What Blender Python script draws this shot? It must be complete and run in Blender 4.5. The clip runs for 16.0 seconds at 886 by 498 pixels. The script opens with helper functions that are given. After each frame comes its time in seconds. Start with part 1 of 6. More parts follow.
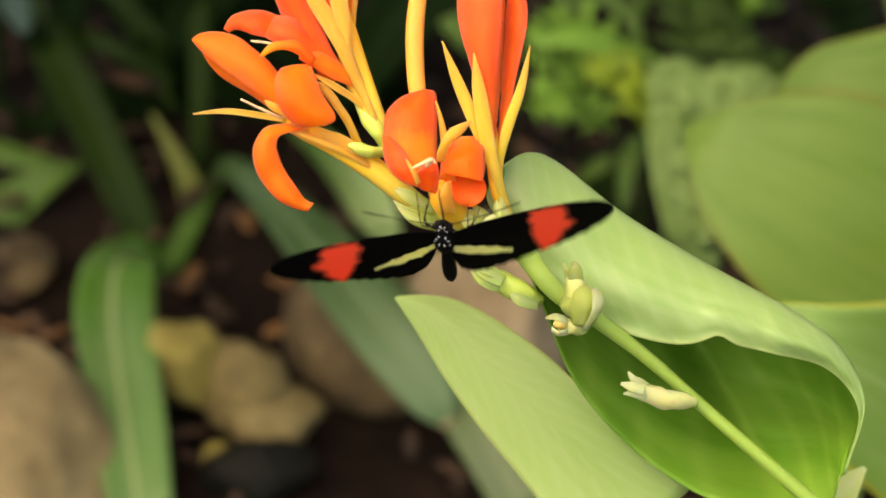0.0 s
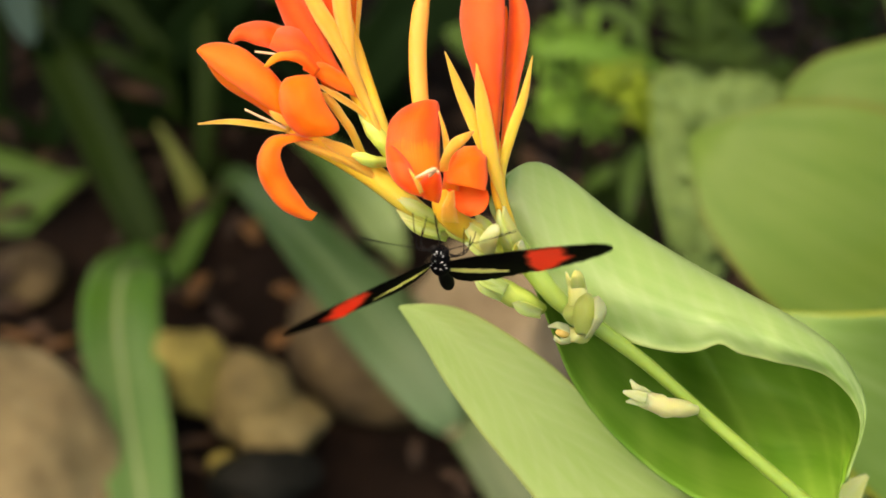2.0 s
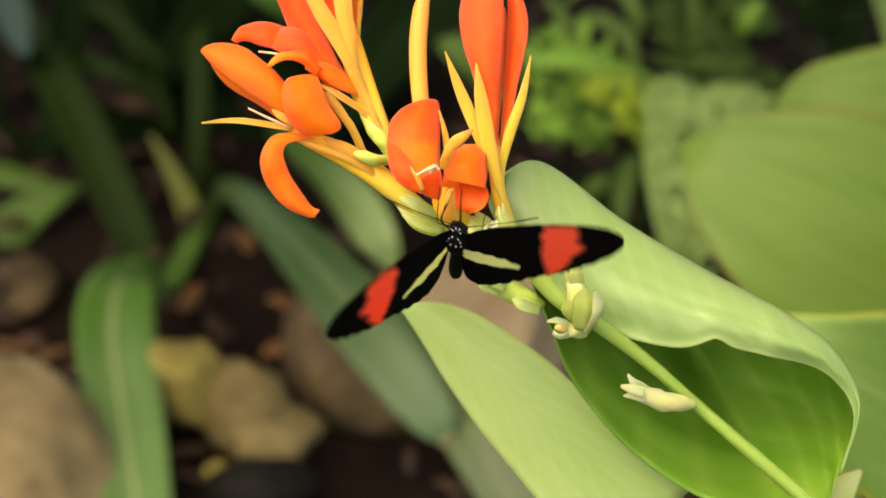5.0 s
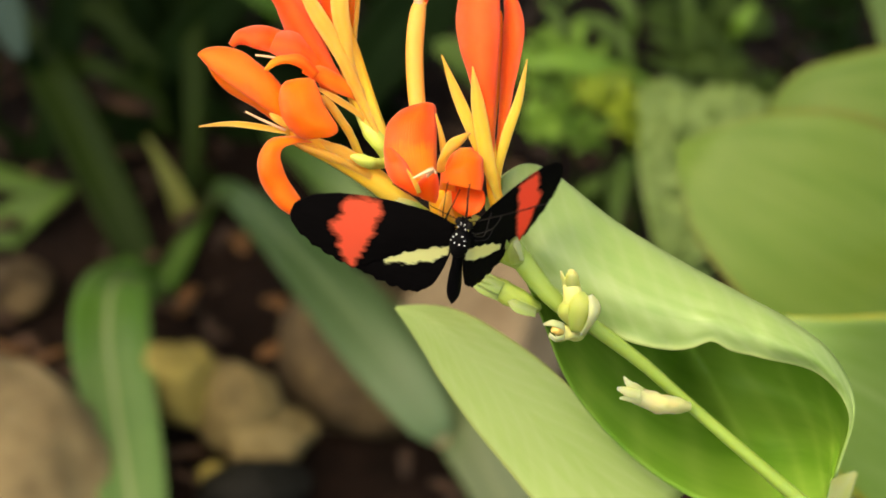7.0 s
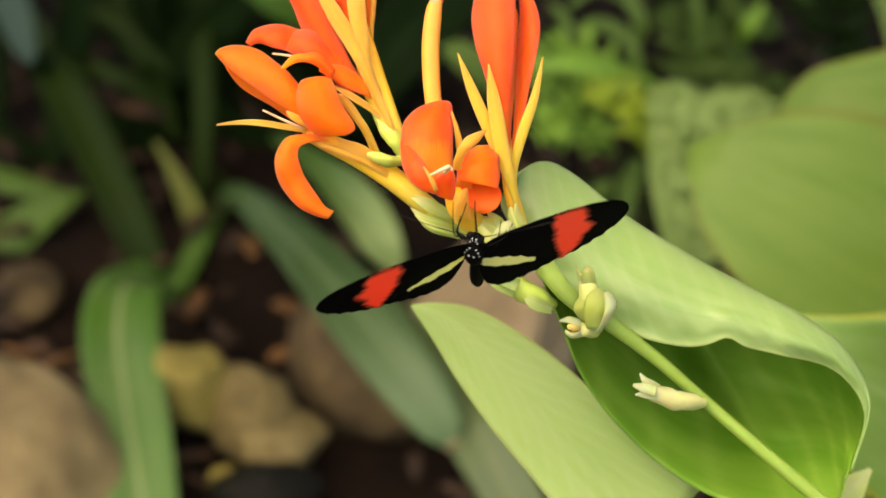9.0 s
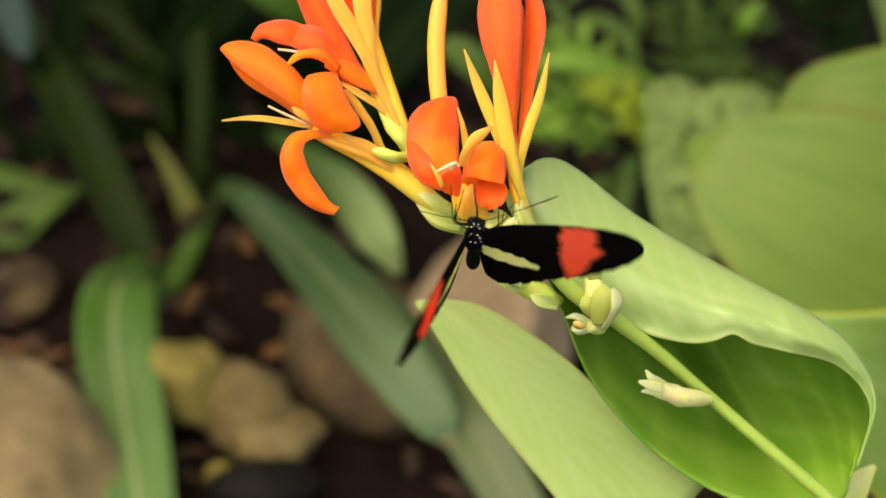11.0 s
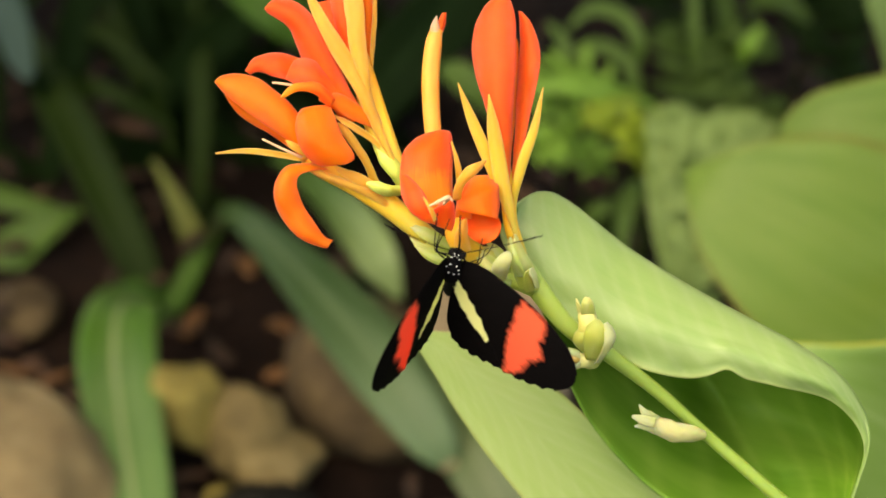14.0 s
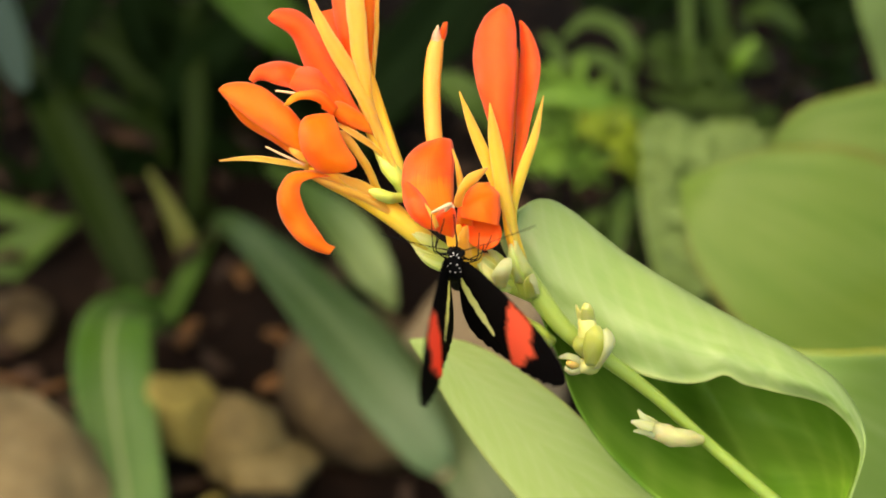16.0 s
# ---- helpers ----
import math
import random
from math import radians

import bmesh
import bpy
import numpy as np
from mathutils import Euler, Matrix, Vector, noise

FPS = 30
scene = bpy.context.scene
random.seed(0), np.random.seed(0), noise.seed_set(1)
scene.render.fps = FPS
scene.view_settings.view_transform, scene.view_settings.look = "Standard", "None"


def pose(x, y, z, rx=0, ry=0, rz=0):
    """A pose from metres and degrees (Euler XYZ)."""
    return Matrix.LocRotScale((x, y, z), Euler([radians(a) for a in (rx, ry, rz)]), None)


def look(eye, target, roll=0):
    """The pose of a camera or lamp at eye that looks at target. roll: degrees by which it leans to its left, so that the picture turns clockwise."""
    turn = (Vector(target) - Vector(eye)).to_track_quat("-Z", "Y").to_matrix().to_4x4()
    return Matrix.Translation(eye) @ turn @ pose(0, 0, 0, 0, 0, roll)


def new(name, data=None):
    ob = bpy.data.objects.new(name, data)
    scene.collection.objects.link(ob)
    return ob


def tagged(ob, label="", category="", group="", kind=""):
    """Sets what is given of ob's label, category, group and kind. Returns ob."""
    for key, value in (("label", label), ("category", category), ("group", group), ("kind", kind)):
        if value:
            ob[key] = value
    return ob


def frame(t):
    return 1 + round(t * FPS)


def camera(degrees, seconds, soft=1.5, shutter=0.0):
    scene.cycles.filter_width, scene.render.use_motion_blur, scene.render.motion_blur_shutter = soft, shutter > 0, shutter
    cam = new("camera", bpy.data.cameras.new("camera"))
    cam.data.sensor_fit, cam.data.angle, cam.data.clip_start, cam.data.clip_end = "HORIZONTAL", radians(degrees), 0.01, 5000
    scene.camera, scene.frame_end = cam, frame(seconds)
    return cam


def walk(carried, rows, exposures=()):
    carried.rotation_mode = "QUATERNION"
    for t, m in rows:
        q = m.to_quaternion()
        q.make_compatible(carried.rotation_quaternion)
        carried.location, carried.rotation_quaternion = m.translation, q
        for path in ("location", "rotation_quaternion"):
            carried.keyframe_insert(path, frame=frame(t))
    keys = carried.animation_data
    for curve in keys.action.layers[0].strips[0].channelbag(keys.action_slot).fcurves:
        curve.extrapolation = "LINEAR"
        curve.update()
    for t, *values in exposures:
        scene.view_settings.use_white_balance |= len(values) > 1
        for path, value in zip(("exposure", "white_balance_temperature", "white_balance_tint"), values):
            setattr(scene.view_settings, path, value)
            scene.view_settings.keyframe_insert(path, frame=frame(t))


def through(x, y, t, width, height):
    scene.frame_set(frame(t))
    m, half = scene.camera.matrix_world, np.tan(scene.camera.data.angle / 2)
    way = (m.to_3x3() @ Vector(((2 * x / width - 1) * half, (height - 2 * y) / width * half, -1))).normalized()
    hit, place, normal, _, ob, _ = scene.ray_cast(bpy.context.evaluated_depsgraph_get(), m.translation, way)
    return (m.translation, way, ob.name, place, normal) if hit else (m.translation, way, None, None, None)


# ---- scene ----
cam = camera(30, 16.0, soft=1.7, shutter=0.5)
cam.data.dof.use_dof = True
cam.data.dof.focus_distance = 0.324
cam.data.dof.aperture_fstop = 13.0

# seconds, place in metres, turn in degrees
PATH = [
    (0, 0.00629, 0.01156, 0.69539, 51.940, 0.330, 0.421),
    (0.5, 0.00656, 0.01001, 0.69576, 52.104, 0.444, 0.462),
    (1, 0.00638, 0.00833, 0.69578, 52.203, 0.463, 0.625),
    (1.5, 0.00664, 0.00927, 0.69593, 52.254, 0.514, 0.656),
    (2, 0.00682, 0.00995, 0.69655, 52.267, 0.505, 0.536),
    (2.5, 0.00556, 0.00909, 0.69677, 52.354, 0.455, 0.591),
    (3, 0.00475, 0.00701, 0.69713, 52.349, 0.341, 0.743),
    (3.5, 0.00347, 0.00455, 0.69697, 52.431, 0.372, 0.689),
    (4, 0.00363, 0.00245, 0.69720, 52.738, 0.425, 0.604),
    (4.5, 0.00364, 0.00208, 0.69676, 52.929, 0.480, 0.460),
    (5, 0.00483, 0.00355, 0.69673, 52.810, 0.385, 0.188),
    (7.5, 0.00445, 0.00258, 0.69789, 52.881, 0.296, 0.033),
    (8, 0.00487, 0.00105, 0.69806, 52.982, 0.436, 0.111),
    (8.5, 0.00337, 0.00136, 0.69730, 53.076, 0.494, 0.222),
    (9, 0.00245, 0.00084, 0.69712, 53.052, 0.524, 0.130),
    (11.5, -0.00050, 0.00186, 0.69670, 52.892, 0.167, -0.255),
    (12, 0.00079, 0.00225, 0.69779, 53.122, 0.042, -0.513),
    (12.5, 0.00036, 0.00276, 0.69854, 53.338, 0.077, -0.182),
    (13, 0.00091, 0.00247, 0.69868, 53.538, 0.177, -0.124),
    (13.5, 0.00091, 0.00259, 0.69876, 53.629, 0.183, 0.066),
    (14, 0.00192, 0.00343, 0.69870, 53.602, 0.202, 0.215),
    (14.5, 0.00164, 0.00253, 0.69860, 53.499, 0.170, 0.194),
    (15, 0.00060, 0.00205, 0.69887, 53.696, 0.170, 0.051),
    (15.5, 0.00005, 0.00075, 0.69898, 53.922, -0.004, 0.012),
    (16, -0.00000, 0.00000, 0.70000, 54.000, -0.000, -0.000),
]
walk(cam, [(r[0], pose(*r[1:])) for r in PATH])

# ---- light: soft daylight under a high roof of shade cloth ----
world = bpy.data.worlds.new("daylight")
scene.world = world
world.use_nodes = True
_n = world.node_tree.nodes
_sky = _n.new("ShaderNodeTexSky")
_sky.sky_type = 'NISHITA'
_sky.sun_disc = False
_sky.sun_elevation = radians(67)
_sky.sun_rotation = radians(-107)
_sky.air_density, _sky.dust_density, _sky.ozone_density = 1.0, 4.0, 1.0
world.node_tree.links.new(_sky.outputs[0], _n["Background"].inputs[0])
_n["Background"].inputs[1].default_value = 0.18

sun_data = bpy.data.lights.new("sun", 'SUN')
sun_data.energy, sun_data.angle, sun_data.color = 1.25, radians(70), (1.0, 0.95, 0.86)
sun = new("sun", sun_data)
sun.matrix_world = look((-0.75, -0.65, 2.9), (0.1, 0.3, 0.5))
scene.view_settings.exposure = 1.35
scene.view_settings.use_white_balance = True
scene.view_settings.white_balance_temperature = 8700
scene.view_settings.white_balance_tint = 10

# ---- axes of the flowering shoot: x along it, y up its face, z to its front, in millimetres ----
SHOOT = pose(0, 0.26859, 0.50486, 54)
MM = 0.001
BASE = {}


def w_(p):
    return SHOOT @ (Vector(p) * MM)


# ---- materials ----
def mat_new(name):
    m = bpy.data.materials.new(name)
    m.use_nodes = True
    nt = m.node_tree
    nt.nodes.clear()
    out = nt.nodes.new("ShaderNodeOutputMaterial")
    return m, nt, out


def node(nt, kind, ins=None, **props):
    n = nt.nodes.new(kind)
    for k, v in props.items():
        if k == "operation":
            n.operation = v
        elif k == "blend":
            n.blend_type = v
        elif k == "dtype":
            n.data_type = v
        elif k == "attr":
            n.attribute_name = v
    for k, v in (ins or {}).items():
        if isinstance(v, bpy.types.NodeSocket):
            nt.links.new(v, n.inputs[k])
        else:
            n.inputs[k].default_value = v
    return n


def math_(nt, op, a, b=0.0, c=0.0):
    return node(nt, "ShaderNodeMath", {0: a, 1: b, 2: c}, operation=op).outputs[0]


def ramp(nt, fac, stops):
    r = nt.nodes.new("ShaderNodeValToRGB")
    el = r.color_ramp.elements
    while len(el) < len(stops):
        el.new(0.5)
    for e, (p, col) in zip(el, stops):
        e.position = p
        e.color = (*col, 1)
    nt.links.new(fac, r.inputs[0])
    return r.outputs[0]


def mixc(nt, fac, a, b, blend='MIX'):
    n = nt.nodes.new("ShaderNodeMix")
    n.data_type, n.blend_type = 'RGBA', blend
    for i, v in ((0, fac), (6, a), (7, b)):
        if isinstance(v, bpy.types.NodeSocket):
            nt.links.new(v, n.inputs[i])
        elif i == 0:
            n.inputs[0].default_value = v
        else:
            n.inputs[i].default_value = (*v, 1) if len(v) == 3 else v
    return n.outputs[2]


def noise_(nt, vec, scale, detail=4.0, rough=0.55):
    return node(nt, "ShaderNodeTexNoise", {"Vector": vec, "Scale": scale, "Detail": detail, "Roughness": rough}).outputs[0]


def uv_parts(nt):
    uv = node(nt, "ShaderNodeUVMap").outputs[0]
    sep = node(nt, "ShaderNodeSeparateXYZ", {0: uv})
    return uv, sep.outputs[0], sep.outputs[1]


def thin_surface(nt, out, colour, rough, height=None, bump=0.2, through=0.3, through_colour=None, spec=0.4, dist=0.0003, soft=0.0, sheen=0.0):
    """A gloss coat over a body that lets some light through."""
    p = node(nt, "ShaderNodeBsdfPrincipled", {"Base Color": colour, "Roughness": rough, "Specular IOR Level": spec, "Subsurface Weight": soft, "Subsurface Scale": 0.004, "Sheen Weight": sheen, "Sheen Roughness": 0.4})
    p.inputs["Subsurface Radius"].default_value = (1.0, 0.5, 0.15)
    tr = node(nt, "ShaderNodeBsdfTranslucent", {"Color": through_colour if through_colour is not None else colour})
    if height is not None:
        b = node(nt, "ShaderNodeBump", {"Strength": bump, "Distance": dist, "Height": height})
        nt.links.new(b.outputs[0], p.inputs["Normal"])
        nt.links.new(b.outputs[0], tr.inputs["Normal"])
    mx = node(nt, "ShaderNodeMixShader", {0: through, 1: p.outputs[0], 2: tr.outputs[0]})
    nt.links.new(mx.outputs[0], out.inputs[0])


def mat_petal(name, stops, through=0.35, rough=0.5, streaks=(1.0, 0.36, 0.05), rim=None):
    """Silky petal; stops run from its base to its tip; fine streaks follow its length."""
    m, nt, out = mat_new(name)
    uv, u, v = uv_parts(nt)
    obj = node(nt, "ShaderNodeTexCoord").outputs["Object"]
    streak_v = node(nt, "ShaderNodeMapping", {0: uv, "Scale": (26, 1.2, 1)}).outputs[0]
    streak = noise_(nt, streak_v, 1.6, 3)
    blot = noise_(nt, obj, 160, 3)
    vv = math_(nt, 'ADD', v, math_(nt, 'MULTIPLY', math_(nt, 'SUBTRACT', blot, 0.5), 0.35))
    vv = math_(nt, 'ADD', vv, math_(nt, 'MULTIPLY', math_(nt, 'SUBTRACT', streak, 0.5), 0.25))
    col = ramp(nt, vv, stops)
    col = mixc(nt, math_(nt, 'MULTIPLY', streak, 0.22), col, streaks, 'MIX')
    side = math_(nt, 'ABSOLUTE', math_(nt, 'SUBTRACT', math_(nt, 'ADD', u, math_(nt, 'MULTIPLY', math_(nt, 'SUBTRACT', blot, 0.5), 0.5)), 0.5))
    mid = node(nt, "ShaderNodeMapRange", {0: side, 1: 0.02, 2: 0.30, 3: 0.45, 4: 0.0}).outputs[0]
    col = mixc(nt, mid, col, streaks)
    if rim:
        pale = node(nt, "ShaderNodeMapRange", {0: side, 1: 0.22, 2: 0.54, 3: 0.0, 4: 0.75}).outputs[0]
        col = mixc(nt, pale, col, rim)
    flush = noise_(nt, obj, 55, 3)
    col = mixc(nt, node(nt, "ShaderNodeMapRange", {0: flush, 1: 0.45, 2: 0.75, 3: 0.0, 4: 0.35}).outputs[0], col, streaks)
    thin_surface(nt, out, col, rough, math_(nt, 'ADD', streak, math_(nt, 'MULTIPLY', blot, 0.6)), 0.3, through, spec=0.22, soft=0.5, sheen=0.15)
    return m


def mat_leaf(name, dark, light, vein, rough=0.45, side_veins=26.0, slant=7.0, through=0.28, rib=0.025, mottle=60.0, back=None, edge=None, veins=0.10, relief=0.25, spec=0.4, rib_at=0.5, streak=0.0, painted_sheen=None):
    m, nt, out = mat_new(name)
    uv, u, v = uv_parts(nt)
    obj = node(nt, "ShaderNodeTexCoord").outputs["Object"]
    off = math_(nt, 'ABSOLUTE', math_(nt, 'SUBTRACT', u, 0.5))
    ph = math_(nt, 'SUBTRACT', math_(nt, 'MULTIPLY', v, side_veins), math_(nt, 'MULTIPLY', off, slant))
    wob = math_(nt, 'MULTIPLY', noise_(nt, obj, mottle * 0.5, 2), 0.9)
    ph = math_(nt, 'ADD', ph, wob)
    sv = math_(nt, 'SINE', math_(nt, 'MULTIPLY', ph, 6.283))
    sv = math_(nt, 'MULTIPLY', math_(nt, 'ADD', sv, 1.0), 0.5)
    fine = math_(nt, 'SINE', math_(nt, 'MULTIPLY', ph, 6.283 * 5))
    big = noise_(nt, obj, mottle * 0.35, 3)
    small = noise_(nt, obj, mottle * 4, 4)
    col = mixc(nt, big, dark, light)
    col = mixc(nt, math_(nt, 'MULTIPLY', math_(nt, 'POWER', sv, 3.0), veins), col, vein)
    col = mixc(nt, math_(nt, 'MULTIPLY', math_(nt, 'SUBTRACT', small, 0.35), 0.35), col, light)
    if streak:
        sn = noise_(nt, node(nt, "ShaderNodeMapping", {0: uv, "Scale": (9, 1.6, 1)}).outputs[0], 1.0, 4, 0.6)
        sm = node(nt, "ShaderNodeMapRange", {0: sn, 1: 0.38, 2: 0.66, 3: 0.0, 4: streak}).outputs[0]
        col = mixc(nt, sm, col, vein)
        sd = node(nt, "ShaderNodeMapRange", {0: sn, 1: 0.5, 2: 0.3, 3: 0.0, 4: streak}).outputs[0]
        col = mixc(nt, sd, col, dark)
    # Pale sky sheen painted into the colour along the leaf, broken by streaks.
    if painted_sheen:
        wn = noise_(nt, node(nt, "ShaderNodeMapping", {0: uv, "Scale": (7, 2.4, 1)}).outputs[0], 1.0, 4, 0.6)
        wv = math_(nt, 'ADD', v, math_(nt, 'MULTIPLY', math_(nt, 'SUBTRACT', wn, 0.5), 0.5))
        wm = node(nt, "ShaderNodeMapRange", {0: wv, 1: painted_sheen[0], 2: painted_sheen[1], 3: 0.0, 4: painted_sheen[3]}).outputs[0]
        col = mixc(nt, wm, col, painted_sheen[2])
    rofs = math_(nt, 'ABSOLUTE', math_(nt, 'ADD', math_(nt, 'SUBTRACT', u, rib_at), math_(nt, 'MULTIPLY', math_(nt, 'SUBTRACT', big, 0.5), rib)))
    ribm = node(nt, "ShaderNodeMapRange", {0: rofs, 1: rib * 0.4, 2: rib * 1.6, 3: 0.85, 4: 0.0}).outputs[0]
    col = mixc(nt, ribm, col, vein)
    if edge:
        em = node(nt, "ShaderNodeMapRange", {0: math_(nt, 'ADD', off, math_(nt, 'MULTIPLY', big, 0.02)), 1: 0.475, 2: 0.507, 3: 0.0, 4: 0.8}).outputs[0]
        col = mixc(nt, em, col, edge)
    if back:
        tip = node(nt, "ShaderNodeMapRange", {0: math_(nt, 'ADD', v, math_(nt, 'MULTIPLY', small, 0.05)), 1: 0.96, 2: 1.01, 3: 0.0, 4: 0.85}).outputs[0]
        col = mixc(nt, tip, col, back)
    h = math_(nt, 'ADD', math_(nt, 'MULTIPLY', sv, relief), math_(nt, 'MULTIPLY', fine, relief * 0.1))
    h = math_(nt, 'ADD', h, math_(nt, 'MULTIPLY', small, 0.5))
    h = math_(nt, 'SUBTRACT', h, math_(nt, 'MULTIPLY', ribm, 1.5))
    tcol = mixc(nt, 0.5, col, (0.26, 0.40, 0.04))
    thin_surface(nt, out, col, rough, h, 0.18, through, tcol, spec)
    return m


def mat_stalk(name, a, b, c, rough=0.4, scale=240.0):
    m, nt, out = mat_new(name)
    uv, u, v = uv_parts(nt)
    obj = node(nt, "ShaderNodeTexCoord").outputs["Object"]
    n1 = noise_(nt, obj, scale * 0.4, 3)
    st = noise_(nt, node(nt, "ShaderNodeMapping", {0: uv, "Scale": (18, 1.0, 1)}).outputs[0], 1.5, 3)
    t = math_(nt, 'ADD', v, math_(nt, 'MULTIPLY', math_(nt, 'SUBTRACT', n1, 0.5), 0.4))
    col = ramp(nt, t, [(0.0, a), (0.5, b), (1.0, c)])
    col = mixc(nt, math_(nt, 'MULTIPLY', st, 0.25), col, c)
    p = node(nt, "ShaderNodeBsdfPrincipled", {"Base Color": col, "Roughness": rough, "Subsurface Weight": 0.4, "Subsurface Scale": 0.003, "Specular IOR Level": 0.25})
    p.inputs["Subsurface Radius"].default_value = (0.8, 0.6, 0.2)
    bp = node(nt, "ShaderNodeBump", {"Strength": 0.3, "Distance": 0.0002, "Height": math_(nt, 'ADD', st, n1)})
    nt.links.new(bp.outputs[0], p.inputs["Normal"])
    nt.links.new(p.outputs[0], out.inputs[0])
    return m


def mat_rough(name, cols, scale, rough=0.85, bump=0.5, dist=0.004, spec=0.3):
    m, nt, out = mat_new(name)
    obj = node(nt, "ShaderNodeTexCoord").outputs["Object"]
    a = noise_(nt, obj, scale, 6, 0.62)
    b = noise_(nt, obj, scale * 7, 5, 0.6)
    f = math_(nt, 'ADD', math_(nt, 'MULTIPLY', a, 0.75), math_(nt, 'MULTIPLY', b, 0.25))
    k = len(cols) - 1
    col = ramp(nt, f, [(0.3 + 0.4 * i / k, c) for i, c in enumerate(cols)])
    p = node(nt, "ShaderNodeBsdfPrincipled", {"Base Color": col, "Roughness": rough, "Specular IOR Level": spec})
    bp = node(nt, "ShaderNodeBump", {"Strength": bump, "Distance": dist, "Height": f})
    nt.links.new(bp.outputs[0], p.inputs["Normal"])
    nt.links.new(p.outputs[0], out.inputs[0])
    return m


def mat_wing(name, hue, edge=0.35):
    """Velvet black scales with one marking, whose ragged edge follows the distance stored on the wing."""
    m, nt, out = mat_new(name)
    d = node(nt, "ShaderNodeAttribute", attr="marking").outputs["Fac"]
    obj = node(nt, "ShaderNodeTexCoord").outputs["Object"]
    sx = node(nt, "ShaderNodeMapping", {0: obj, "Scale": (0.35, 1.0, 1.0)}).outputs[0]
    n1 = noise_(nt, sx, 900, 4, 0.65)
    n2 = noise_(nt, obj, 5200, 2)
    dd = math_(nt, 'ADD', d, math_(nt, 'MULTIPLY', math_(nt, 'SUBTRACT', n1, 0.53), 3.2))
    msk = node(nt, "ShaderNodeMapRange", {0: dd, 1: -edge, 2: edge, 3: 0.0, 4: 1.0}).outputs[0]
    blk = mixc(nt, n1, (0.0015, 0.0013, 0.0015), (0.006, 0.005, 0.005))
    hu = mixc(nt, math_(nt, 'MULTIPLY', n2, 0.06), hue, tuple(c * 0.7 for c in hue))
    col = mixc(nt, msk, blk, hu)
    thin_surface(nt, out, col, 0.8, math_(nt, 'ADD', n1, n2), 0.3, 0.5, col, 0.08, 0.0001)
    return m


def mat_plain(name, col, rough=0.6, spec=0.3, grain=1500.0, var=0.3):
    m, nt, out = mat_new(name)
    obj = node(nt, "ShaderNodeTexCoord").outputs["Object"]
    n1 = noise_(nt, obj, grain, 3)
    c = mixc(nt, math_(nt, 'MULTIPLY', n1, var), col, tuple(x * 0.5 for x in col))
    p = node(nt, "ShaderNodeBsdfPrincipled", {"Base Color": c, "Roughness": rough, "Specular IOR Level": spec})
    bp = node(nt, "ShaderNodeBump", {"Strength": 0.4, "Distance": 0.0001, "Height": n1})
    nt.links.new(bp.outputs[0], p.inputs["Normal"])
    nt.links.new(p.outputs[0], out.inputs[0])
    return m


M_petal = mat_petal("petal_orange", [(0.0, (0.969, 0.27, 0.018)), (0.25, (0.969, 0.155, 0.0095)), (0.7, (0.97, 0.135, 0.0095)), (1.0, (0.969, 0.14, 0.012))], 0.42, rim=(0.98, 0.16, 0.06), streaks=(1.0, 0.275, 0.02))
M_petal_face = mat_petal("petal_flame", [(0.0, (0.97, 0.36, 0.035)), (0.30, (0.97, 0.30, 0.024)), (0.44, (0.97, 0.12, 0.0142)), (0.72, (0.969, 0.075, 0.0142)), (0.9, (0.96, 0.075, 0.016)), (1.0, (0.98, 0.17, 0.06))], 0.42, rim=(0.98, 0.15, 0.07), streaks=(1.0, 0.20, 0.02))
M_stamen = mat_plain("stamen_cream", (0.72, 0.46, 0.26), 0.7, 0.1, 800.0, 0.3)
M_petal_red = mat_petal("petal_vermilion", [(0.0, (0.97, 0.252, 0.019)), (0.25, (0.959, 0.084, 0.0171)), (1.0, (0.969, 0.0882, 0.0285))], 0.42, rim=(0.98, 0.16, 0.09), streaks=(1.0, 0.16, 0.02))
M_petal_lip = mat_petal("petal_lip", [(0.0, (0.96, 0.07, 0.012)), (0.5, (0.97, 0.10, 0.014)), (1.0, (0.97, 0.14, 0.02))], 0.45, streaks=(1.0, 0.16, 0.02))
M_petal_deep = mat_petal("petal_deep", [(0.0, (0.959, 0.118, 0.0114)), (0.4, (0.938, 0.0546, 0.0114)), (1.0, (0.938, 0.0672, 0.0114))], 0.38, rim=(0.98, 0.16, 0.09), streaks=(1.0, 0.16, 0.02))
M_sepal = mat_petal("sepal_yellow", [(0.0, (0.76, 0.53, 0.08)), (0.3, (0.85, 0.40, 0.05)), (1.0, (0.85, 0.35, 0.055))], 0.3, streaks=(0.92, 0.45, 0.075), rim=(0.90, 0.52, 0.14))
M_sepal_gold = mat_petal("sepal_gold", [(0.0, (0.58, 0.56, 0.10)), (0.3, (0.80, 0.57, 0.055)), (0.65, (0.85, 0.51, 0.05)), (1.0, (0.85, 0.36, 0.055))], 0.3, streaks=(0.90, 0.52, 0.085), rim=(0.88, 0.55, 0.14))
M_petal_arch = mat_petal("petal_arch", [(0.0, (0.95, 0.07, 0.012)), (0.45, (0.96, 0.15, 0.014)), (0.8, (0.93, 0.30, 0.02)), (1.0, (0.90, 0.42, 0.04))], 0.38, streaks=(1.0, 0.28, 0.03))
M_calyx = mat_petal("calyx_green", [(0.0, (0.37, 0.52, 0.092)), (0.6, (0.53, 0.62, 0.135)), (1.0, (0.65, 0.65, 0.22))], 0.35, streaks=(0.626, 0.664, 0.323))
